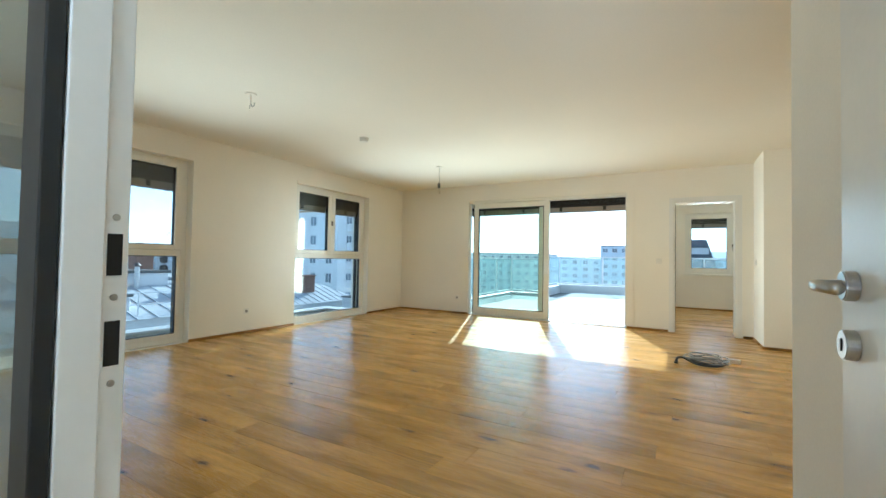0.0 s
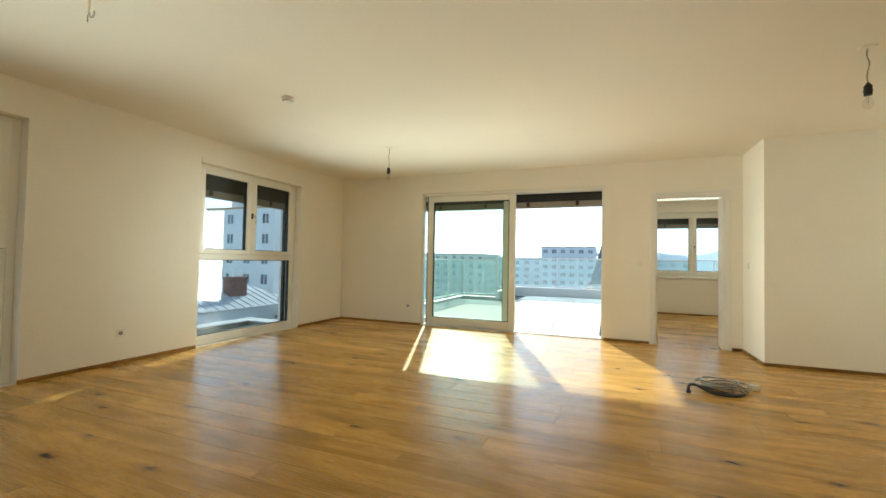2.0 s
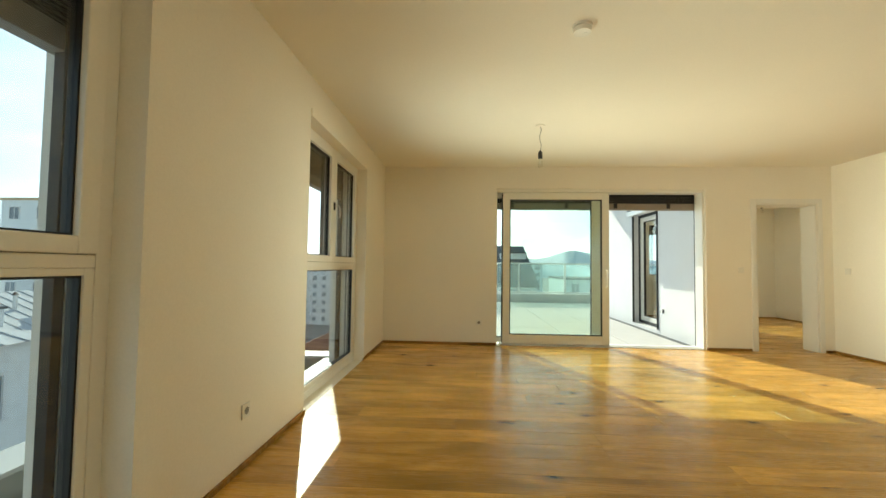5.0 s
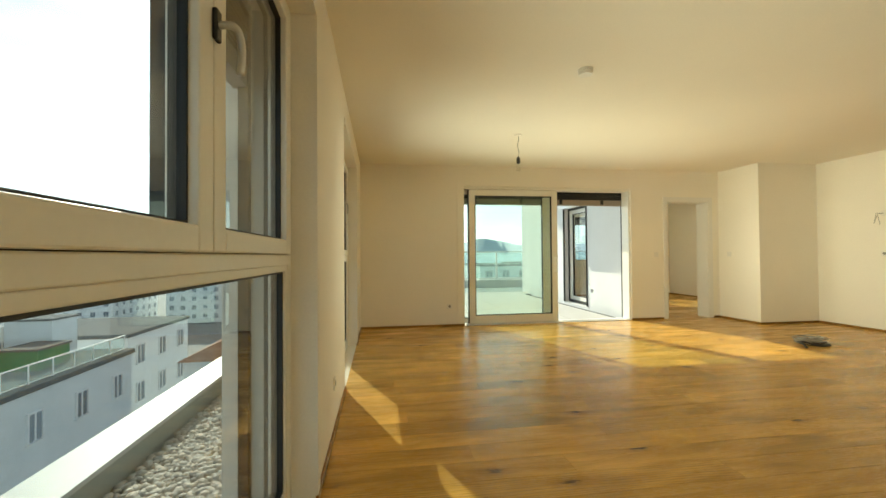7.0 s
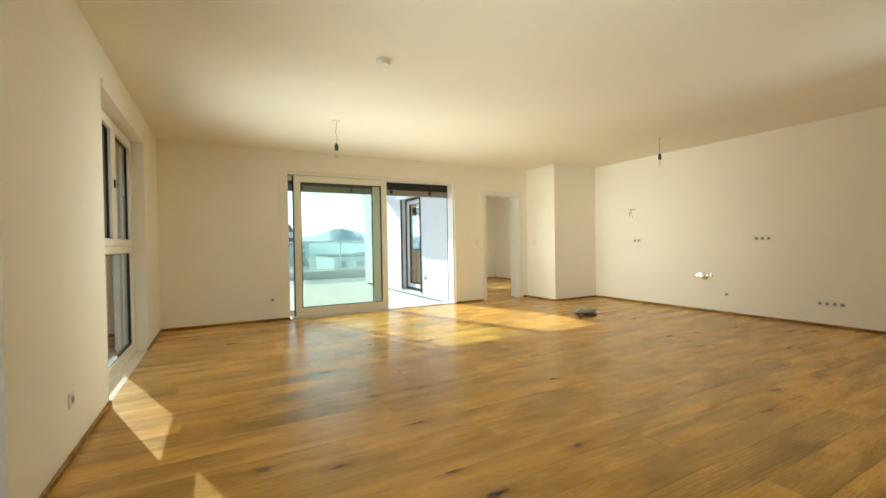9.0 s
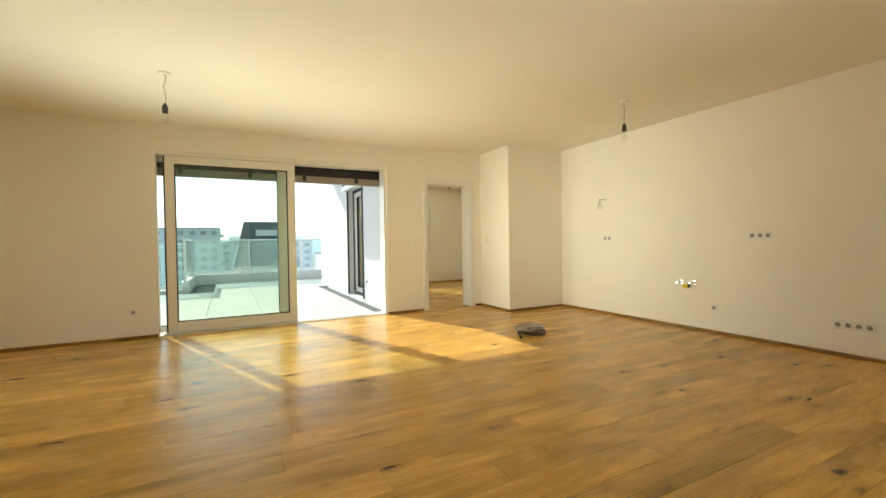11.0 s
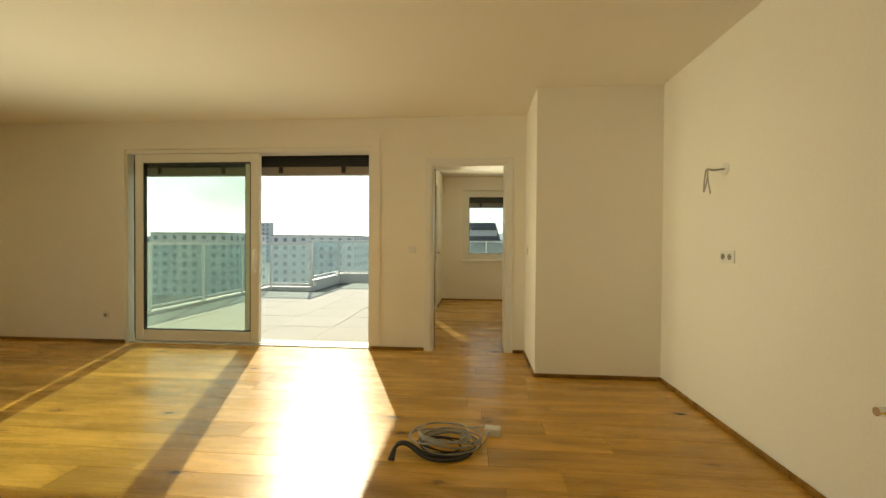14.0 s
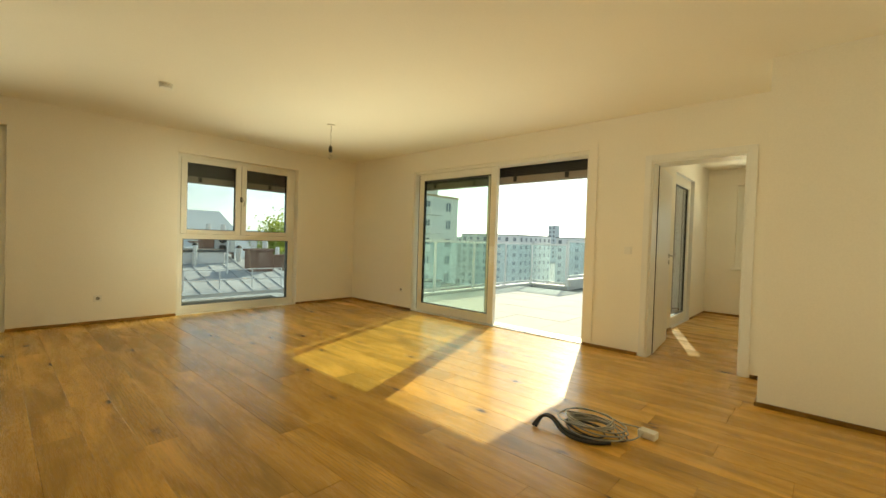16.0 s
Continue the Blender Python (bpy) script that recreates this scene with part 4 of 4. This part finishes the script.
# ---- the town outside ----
# pale, grey and bluish facades carry the distance haze in their colour
FAC_PALE_HAZE = surface("facade_pale_haze", (0.82, 0.85, 0.86), 0.9, vary=0.08, scale=0.3, bump=0.1, fine=3)
FAC_GREY_HAZE = surface("facade_grey_haze", (0.74, 0.78, 0.80), 0.9, vary=0.10, scale=0.3, bump=0.1, fine=3)
FAC_BLUE_HAZE = surface("facade_bluish_haze", (0.62, 0.70, 0.76), 0.9, vary=0.10, scale=0.2, bump=0.1, fine=3)
FAC_WARM = surface("facade_ochre", (0.55, 0.42, 0.26), 0.9, vary=0.08, scale=0.3, bump=0.1, fine=3)
FAC_RED = surface("facade_salmon", (0.55, 0.30, 0.22), 0.9, vary=0.10, scale=0.4, bump=0.1, fine=3)
ZINC = surface("zinc_roof", (0.54, 0.58, 0.61), 0.85, 0.0, vary=0.2, scale=0.6, bump=0.1, fine=4, spec=0.15)
TILE = surface("clay_tiles", (0.40, 0.20, 0.13), 0.85, vary=0.2, scale=2, bump=0.3, fine=8)
DARKROOF = surface("slate_roof", (0.12, 0.135, 0.155), 0.6, vary=0.2, scale=1, bump=0.2, fine=6)
# paler copy of the zinc, haze painted in
ZINC_HAZE = surface("far_zinc_roof_haze", (0.62, 0.69, 0.74), 0.9, vary=0.12, scale=0.4, bump=0.05, fine=3, spec=0.1)
BRICK = surface("chimney_brick", (0.23, 0.135, 0.105), 0.9, vary=0.25, scale=3, bump=0.4, fine=14)
BALC = surface("balcony_white", (0.80, 0.81, 0.82), 0.8, vary=0.05, scale=1, bump=0.05)
# panes lightened, the haze before them is put into the colour
WPANE_HAZE = surface("far_window_pane_haze", (0.26, 0.31, 0.36), 0.2, vary=0.4, scale=0.5, bump=0.0, per_object=1.0)
WFRAME = surface("far_window_frame", (0.78, 0.79, 0.80), 0.6, vary=0.05, bump=0.0)
TOWN = surface("town_ground", (0.34, 0.34, 0.33), 0.9, vary=0.3, scale=0.05, bump=0.1, fine=1)
LEAF = foliage_leaf("foliage", (0.10, 0.14, 0.03), (0.42, 0.50, 0.10))
BARK = surface("bark", (0.10, 0.075, 0.055), 0.9, vary=0.2, bump=0.3)
# pale blue of the hills is haze put into the base colour
HILL_HAZE = surface("far_hills_haze", (0.58, 0.70, 0.80), 1.0, vary=0.12, scale=0.004, bump=0.0, fine=0.03)
GREENBOX = surface("green_roof_sheet", (0.05, 0.26, 0.10), 0.6, vary=0.15, scale=1, bump=0.1)
LAWN = surface("roof_lawn", (0.12, 0.22, 0.05), 0.9, vary=0.3, scale=1, bump=0.3)
GROUND_Z = -21.0

structure("ground", boxes((-2500, 2500, -800, 2500, GROUND_Z - 1, GROUND_Z)), TOWN, "grey town ground far below", "ground")

WIN = {}


def window_meshes(w, h):
    if (w, h) not in WIN:
        f = mesh_of("far_frame", boxes((-w / 2, -w / 2 + 0.09, -0.10, 0.02, 0, h), (w / 2 - 0.09, w / 2, -0.10, 0.02, 0, h), (-w / 2 + 0.09, w / 2 - 0.09, -0.10, 0.02, h - 0.09, h),
                                       (-w / 2 - 0.06, w / 2 + 0.06, -0.16, 0.02, -0.07, 0), (-0.04, 0.04, -0.07, 0.02, 0, h - 0.09)), WFRAME)
        p = mesh_of("far_pane", boxes((-w / 2 + 0.08, w / 2 - 0.08, -0.03, 0.015, 0.0, h - 0.08)), WPANE_HAZE)
        WIN[(w, h)] = (f, p)
    return WIN[(w, h)]


def far_window(parent, x, y, z, turn, w, h):
    f, p = window_meshes(w, h)
    a = part("window", f, None, parent)
    a.matrix_basis = pose(x, y, z, 0, 0, turn)
    part("pane", p, None, a)


def block(name, label, x0, x1, y0, y1, top, mat, roof=None, storey=3.0, rows=4, pitch=3.2, w=1.2, h=1.5, faces="se", balconies=(), ridge=0.0, along="y", turn=0, roofbits=()):
    """A town house: walls, windows on the faces seen, a flat or pitched roof."""
    cx, cy = (x0 + x1) / 2, (y0 + y1) / 2
    b = thing(name, label, "building", (cx, cy, GROUND_Z), turn=turn)
    X, Y, T = (x1 - x0) / 2, (y1 - y0) / 2, top - GROUND_Z
    part("wall", boxes((-X, X, -Y, Y, 0, T)), mat, b)
    if ridge:
        bm = bmesh.new()
        o = 0.35
        base = [bm.verts.new(p) for p in ((-X - o, -Y - o, T), (X + o, -Y - o, T), (X + o, Y + o, T), (-X - o, Y + o, T))]
        if along == "y":
            top2 = [bm.verts.new((0, -Y * 0.72, T + ridge)), bm.verts.new((0, Y * 0.72, T + ridge))]
            fs = ((0, 1, "a"), (1, 2, "b", "a"), (2, 3, "b"), (3, 0, "a", "b"))
        else:
            top2 = [bm.verts.new((-X * 0.72, 0, T + ridge)), bm.verts.new((X * 0.72, 0, T + ridge))]
            fs = ((0, 1, "b", "a"), (1, 2, "b"), (2, 3, "a", "b"), (3, 0, "a"))
        for f in fs:
            bm.faces.new([base[k] if isinstance(k, int) else top2["ab".index(k)] for k in f])
        bm.faces.new(base[::-1])
        part("roof", bm, roof, b)
        if roof is ZINC and along == "y":
            sb = bmesh.new()
            n = int(2 * Y / 0.7)
            for k in range(1, n):
                yy = -Y + k * 2 * Y / n
                for sx in (-1, 1):
                    f = 1.0 if abs(yy) < Y * 0.72 else (Y + o - abs(yy)) / (Y + o - Y * 0.72)
                    tube(sb, [((X + o) * sx, yy, T + 0.02), (0.02 * sx + (X + o) * sx * (1 - f), yy, T + ridge * f + 0.02)], 0.03, 4)
            part("standing_seams", sb, ZINC, b)
    else:
        part("roof", boxes((-X - 0.15, X + 0.15, -Y - 0.15, Y + 0.15, T, T + 0.3), bevel=0.05, segments=1), roof or ZINC, b)
    for r in range(rows):
        z = T - storey * (r + 1) + 0.75
        if "s" in faces:
            n = max(1, int(2 * X / pitch))
            for k in range(n):
                x = -X + (k + 0.5) * 2 * X / n
                far_window(b, x, -Y, z, 0, w, h)
        if "e" in faces:
            n = max(1, int(2 * Y / pitch))
            for k in range(n):
                far_window(b, X, -Y + (k + 0.5) * 2 * Y / n, z, 90, w, h)
        for side, frac, length in balconies:
            if side == "s":
                part("balcony", boxes((X * frac, X * frac + length, -Y - 1.3, -Y - 0.02, z - 0.85, z + 0.35), bevel=0.04, segments=1), BALC, b)
            else:
                part("balcony", boxes((X + 0.02, X + 1.3, Y * frac, Y * frac + length, z - 0.85, z + 0.35), bevel=0.04, segments=1), BALC, b)
    for kind, px, py, sx, sy, hh in roofbits:
        m = {"chimney": BRICK, "box": BALC, "stair": mat, "green": GREENBOX}[kind]
        zt = T + (0.3 if not ridge else 0.1)
        c = part("chimney" if kind == "chimney" else "roof_house", boxes((px - sx, px + sx, py - sy, py + sy, zt - 0.3, zt + hh), bevel=0.03, segments=1), m, b)
        part("coping", boxes((px - sx - 0.08, px + sx + 0.08, py - sy - 0.08, py + sy + 0.08, zt + hh, zt + hh + 0.12), bevel=0.02, segments=1), BRICK if kind == "chimney" else FELT, c)
        if kind == "chimney":
            for q in (-0.5, 0.5):
                part("flue_pot", cyl(bmesh.new(), (px, py + q * sy, zt + hh + 0.15), (px, py + q * sy, zt + hh + 0.7), 0.16, 10, 0.13), BALC, c)
    return b


# west: zinc roofs with chimneys, grey house across the yard, tall pale block
block("town_house", "low house with bluish zinc roof and brick chimneys", -29.0, -18.0, -5.0, 14.5, -1.4, FAC_PALE_HAZE, ZINC, rows=3, w=1.1, h=1.4, ridge=1.5,
      roofbits=(("chimney", 3.0, 7.6, 0.35, 0.6, 1.6), ("chimney", 2.6, 2.6, 0.35, 0.7, 1.7), ("chimney", -2.5, 3.0, 0.4, 0.8, 2.4), ("chimney", -1.5, 7.0, 0.4, 0.8, 2.3), ("box", 4.2, 2.8, 0.7, 0.6, 0.7), ("box", 1.0, 5.2, 0.9, 1.1, 1.5)))
block("town_house", "grey rendered house with small windows and roof terrace", -26.0, -20.5, 15.0, 30.0, -4.9, FAC_GREY_HAZE, FELT, rows=4, pitch=2.9, w=0.95, h=1.35,
      roofbits=(("stair", -1.2, 6.0, 1.2, 1.0, 2.2), ("green", 0.2, 3.6, 0.9, 1.1, 1.0), ("box", -1.6, -1.0, 0.5, 0.5, 0.8)))
block("town_house", "low house with seamed zinc roof and dormers", -36.0, -26.2, 15.0, 29.5, -2.7, FAC_PALE_HAZE, ZINC, rows=4, pitch=2.6, w=1.0, h=1.4, ridge=2.0,
      roofbits=(("chimney", 2.6, -4.6, 0.40, 0.9, 2.2), ("chimney", 3.0, 3.2, 0.40, 0.8, 2.0), ("chimney", 0.6, -0.4, 0.35, 0.5, 2.6), ("box", 3.2, -1.9, 0.7, 0.8, 1.3)))
block("town_house", "house with a wide hipped zinc roof", -64.0, -48.0, 2.0, 26.0, -3.4, FAC_GREY_HAZE, ZINC_HAZE, rows=3, ridge=7.4, along="y",
      roofbits=(("chimney", 4.0, 5.0, 0.5, 1.0, 3.4), ("chimney", 5.0, -5.0, 0.5, 1.0, 2.6)))
block("town_house", "house with zinc roof and brick chimneys", -44.0, -32.0, 2.0, 15.0, -3.4, FAC_GREY_HAZE, ZINC, rows=2, ridge=1.8, roofbits=(("chimney", 3.0, 3.0, 0.4, 0.9, 2.6), ("chimney", 2.0, -2.5, 0.4, 0.9, 2.4)))
block("apartment_block", "tall pale apartment block with ochre top storey", -60.0, -46.0, 48.0, 58.0, 8.4, FAC_PALE_HAZE, FAC_WARM, rows=8, pitch=3.4, w=1.4, h=1.5,
      balconies=(("e", -0.6, 3.0),), roofbits=(("stair", 0, 0, 4.0, 3.0, 2.4),))
block("apartment_block", "long pale apartment house behind the yard", -74.0, -60.0, 30.0, 46.0, -1.6, FAC_GREY_HAZE, ZINC, rows=5, pitch=3.2, w=1.3, h=1.5, ridge=2.5)
block("town_house", "low house with red clay tile roof", -19.0, -10.5, 33.5, 42.0, -6.4, FAC_GREY_HAZE, TILE, rows=2, ridge=2.2)
block("town_house", "pale house with flat roof beyond the yard", -40.0, -24.0, 36.0, 46.0, -5.0, FAC_PALE_HAZE, FELT, rows=3, pitch=3.0)

# north: apartment blocks beyond the terrace
block("apartment_block", "white apartment block with stacked balconies", -111.0, -83.0, 137.0, 162.0, 4.1, FAC_PALE_HAZE, FELT, rows=8, w=1.5, h=1.5, balconies=(("s", 0.2, 3.5), ("s", -0.6, 3.5), ("e", -0.2, 3.5)))
block("apartment_block", "pale apartment block with rows of balconies", -76.0, -44.5, 153.0, 178.0, 3.7, FAC_PALE_HAZE, FELT, rows=8, w=1.5, h=1.5, balconies=(("s", -0.3, 3.5), ("s", 0.55, 3.5)))
block("apartment_block", "office block with window bands in haze-blue colour", -25.6, -5.5, 168.0, 190.0, 7.1, FAC_BLUE_HAZE, FELT, rows=9, pitch=2.9, w=1.9, h=1.5, balconies=(("e", -0.4, 3.0),))
block("town_house", "grey house with a dark steep slate roof", -2.1, 3.4, 46.0, 56.0, -1.0, FAC_GREY_HAZE, DARKROOF, rows=4, ridge=4.6, along="x", roofbits=(("chimney", 1.6, 2.0, 0.4, 0.8, 3.8), ("stair", 0.6, 0.0, 1.5, 1.8, 3.6)))
block("town_house", "salmon rendered house with clay roof", -4.8, 0.6, 33.0, 39.0, -2.6, FAC_RED, TILE, rows=3, ridge=1.9)
block("apartment_block", "pale apartment block with many windows", 14.0, 34.0, 78.0, 94.0, -1.0, FAC_PALE_HAZE, FELT, rows=6, w=1.5, h=1.5)
block("apartment_block", "long grey apartment slab in the distance", -224.0, -134.0, 190.0, 222.0, 3.2, FAC_GREY_HAZE, FELT, rows=6, pitch=4.0, w=1.8, h=1.6)
block("apartment_block", "long pale housing slab in the distance", -60.0, 30.0, 190.0, 205.0, 2.4, FAC_BLUE_HAZE, FELT, rows=5, pitch=4.5, w=2.2, h=1.6, faces="s")
block("apartment_block", "low pale housing slab beyond the tiled roofs", 40.0, 100.0, 130.0, 150.0, -1.6, FAC_PALE_HAZE, FELT, rows=4, pitch=4.5, w=2.2, h=1.6, faces="s")
block("tower", "slim office tower on the horizon", -250.0, -240.0, 470.0, 480.0, 24.0, FAC_BLUE_HAZE, FELT, rows=8, storey=5, pitch=4, w=2.5, h=3, faces="s")


def hill_line(name, label, dist, base, seed, height, a0, a1):
    """A far wooded ridge as a solid strip with an uneven top."""
    rs = random.Random(seed)
    bm = bmesh.new()
    n = 90
    lo, hi, back = [], [], []
    for i in range(n + 1):
        a = radians(a0 + (a1 - a0) * i / n)
        d = dist * (1 + 0.05 * math.sin(i * 0.7 + seed))
        h = height * (0.45 + 0.55 * noise.noise(Vector((i * 0.09 + seed, seed * 1.7, 0)))) + rs.uniform(0, height * 0.05)
        x, y = -math.sin(a) * d, math.cos(a) * d
        lo.append(bm.verts.new((x, y, GROUND_Z)))
        hi.append(bm.verts.new((x * 1.1, y * 1.1, base + max(h, height * 0.06))))
        back.append(bm.verts.new((x * 1.5, y * 1.5, GROUND_Z)))
    for i in range(n):
        bm.faces.new((lo[i], lo[i + 1], hi[i + 1], hi[i]))
        bm.faces.new((hi[i], hi[i + 1], back[i + 1], back[i]))
    ob = part(name, bm, HILL_HAZE, None, "", True)
    return tagged(ob, label, "hills", kind="structure")


hill_line("backdrop", "far ridge on the horizon in haze-blue colour", 1500, 2, 3, 74, -75, 0)
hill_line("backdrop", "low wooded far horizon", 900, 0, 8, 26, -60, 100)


def tree(at, height, seed, label):
    """Trunk with limbs and a crown of many small leaf clumps."""
    rs = random.Random(seed)
    t = thing("tree", label, "tree", at)
    bm = bmesh.new()
    tube(bm, [(0, 0, 0), (0.1, 0, height * 0.3), (0, 0.15, height * 0.6), (0.1, 0.1, height * 0.85)], 0.22, 8)
    tips = []
    for k in range(9):
        a, z = rs.uniform(0, 6.28), height * rs.uniform(0.5, 0.75)
        r = height * rs.uniform(0.02, 0.055)
        tip = Vector((r * math.cos(a), r * math.sin(a), z + height * rs.uniform(0.1, 0.25)))
        tube(bm, [(0, 0.1, z), tip * 0.5 + Vector((0, 0, z * 0.5)), tip], 0.07, 6)
        tips.append(tip)
    part("trunk", bm, BARK, t)
    verts, faces = [], []
    for k in range(5000):
        c = rs.choice(tips) + Vector((rs.gauss(0, 1), rs.gauss(0, 1), rs.gauss(0, 0.9))) * height * 0.034
        u = Vector((rs.gauss(0, 1), rs.gauss(0, 1), rs.gauss(0, 1))).normalized()
        v = u.orthogonal().normalized()
        s = rs.uniform(0.08, 0.19)
        i = len(verts)
        verts += [tuple(c + u * s), tuple(c + v * s * 0.6), tuple(c - u * s), tuple(c - v * s * 0.6)]
        faces.append((i, i + 1, i + 2, i + 3))
    me = bpy.data.meshes.new("crown")
    me.from_pydata(verts, [], faces)
    me.materials.append(LEAF)
    part("crown", me, None, t)
    return t


tree((-40.0, 22.8, GROUND_Z), 25.2, 2, "broad light green tree behind the roofs")

railing("roof_terrace_railing", [(-20.75, 15.3), (-20.75, 29.7)], -4.6, "pale glass railing along the flat roof edge", -3.7)

# aerials and a walkway railing on the near zinc roof
def aerial(at, height, label):
    m = thing("roof_antenna", label, "antenna", at)
    part("pole", cyl(bmesh.new(), (0, 0, 0), (0, 0, height), 0.035, 8), RAILM, m)
    for z in (0.75, 0.85, 0.95):
        part("dipole", cyl(bmesh.new(), (0, -0.45, z * height), (0, 0.45, z * height), 0.015, 6), RAILM, m)
    return m


aerial((-19.0, 7.2, -1.05), 2.6, "thin grey aerial mast on the zinc roof")
aerial((-20.0, 10.6, -0.80), 2.2, "short grey aerial mast beside the chimney")
aerial((-25.2, 28.6, -4.6), 3.0, "tall grey aerial mast on the flat roof")
wr = thing("roof_railing", "white metal walkway railing on the zinc roof", "railing", (-18.1, 4.0, -1.38))
for k in range(7):
    part("post", cyl(bmesh.new(), (0, k * 1.4, -0.1), (0, k * 1.4, 0.95), 0.025, 8), BALC, wr)
for z in (0.5, 0.95):
    part("rail", cyl(bmesh.new(), (0, 0, z), (0, 8.4, z), 0.022, 8), BALC, wr)



def roof_unit(at, turn, label):
    """An outdoor cooling unit: cased body on feet, two round fan grilles, a side panel."""
    u = thing("air_conditioner", label, "air conditioner", at, turn=turn, group="units on the near roof")
    b = part("casing", boxes((-0.48, 0.48, -0.18, 0.18, 0.45, 1.35), bevel=0.02, segments=1), ZINC, u)
    for z in (0.68, 1.12):
        part("fan_grille", cyl(bmesh.new(), (-0.12, -0.195, z), (-0.12, -0.181, z), 0.19, 20), GASKET, b, "dark round fan grille")
    part("side_panel", boxes((0.26, 0.44, -0.19, -0.181, 0.50, 1.30)), ZINCCAP, b)
    for x in (-0.4, 0.4):
        part("foot", boxes((x - 0.03, x + 0.03, -0.2, 0.2, -0.35, 0.45), bevel=0.005, segments=1), ANTHRA, u)


def vent_pipe(at, height, radius, label):
    """A roof vent: flashing collar, pipe, rain hood."""
    v = thing("roof_vent", label, "vent pipe", at, group="vents on the near roof")
    part("collar", cyl(bmesh.new(), (0, 0, -0.3), (0, 0, 0.12), radius * 1.9, 14, radius * 1.2), ZINC, v)
    part("pipe", cyl(bmesh.new(), (0, 0, 0.0), (0, 0, height), radius, 14), ZINCCAP, v)
    part("hood", cyl(bmesh.new(), (0, 0, height + 0.04), (0, 0, height + 0.2), radius * 1.7, 14, radius * 0.3), ANTHRA, v)


for ux, uy, uz in ((-22.6, 7.0, -0.30), (-22.8, 9.0, -0.28), (-22.6, 11.4, -0.30)):
    roof_unit((ux, uy, uz), 78, "grey cased cooling unit with dark fans on feet")
for vx, vy, vz, vh, vr in ((-21.0, 6.4, -0.70, 0.9, 0.09), (-21.4, 9.6, -0.60, 1.1, 0.10), (-22.0, 11.9, -0.45, 0.8, 0.12), (-28.6, 18.4, -1.85, 1.2, 0.11), (-28.8, 23.0, -1.8, 1.0, 0.10)):
    vent_pipe((vx, vy, vz), vh, vr, "grey metal vent pipe with a dark hood")

# ---- floor boards and slabs, piece by piece ----


def plank_mesh(length, width):
    bm = boxes((0, length, 0, width, -0.014, 0.0))
    top = [e for e in bm.edges if e.verts[0].co.z > -0.001 and e.verts[1].co.z > -0.001]
    bmesh.ops.bevel(bm, geom=top, offset=0.0009, segments=1, affect="EDGES")
    return mesh_of("plank", bm, OAK)


PW, PL = 0.195, 2.2
CACHE = {}


def lay_boards(x0, x1, y0, y1, seed):
    rs = random.Random(seed)
    rows = math.ceil((y1 - y0) / PW)
    for r in range(rows):
        ya = y0 + r * PW
        wd = round(min(PW, y1 - ya) - 0.0006, 4)
        if wd < 0.01:
            continue
        x = x0 - rs.uniform(0.1, PL - 0.3)
        while x < x1 - 0.002:
            a, b = max(x, x0), min(x + PL, x1)
            if b - a > 0.01:
                key = (round(b - a - 0.0006, 3), wd)
                if key not in CACHE:
                    CACHE[key] = plank_mesh(*key)
                p = part("plank", CACHE[key], None, floor)
                p.location = (a, ya, 0)
            x += PL


lay_boards(XL, XR, 0.24, YB, 1)
lay_boards(DX0 + 0.02, DX1 - 0.02, YB, 7.68, 5)
lay_boards(BX0 + 0.004, BX1, 7.68, BY1, 2)
lay_boards(-2.35, 1.60, -3.0, 0.12, 3)
lay_boards(-0.558, 0.325, 0.12, 0.24, 6)

slab_bm = boxes((0, 0.7965, 0, 0.7965, -0.05, 0.0), bevel=0.004, segments=1)
SLAB_ME = mesh_of("slab", slab_bm, SLAB)
deck = tagged(new("terrace_paving"), "pale concrete slabs laid on the roof terrace", "paving", kind="structure")
y = YBO + 0.06
while y < 15.3:
    x = TX + 0.02
    while x < 6.9:
        inside = x + 0.78 < BX0O if y < BY1O else True
        if inside and (y + 0.8 < TY or x > -3.75) and y + 0.79 < 15.38:
            s = part("slab", SLAB_ME, None, deck)
            s.location = (x, y, -0.025 + random.uniform(-0.0015, 0.0015))
        x += 0.8
    y += 0.8
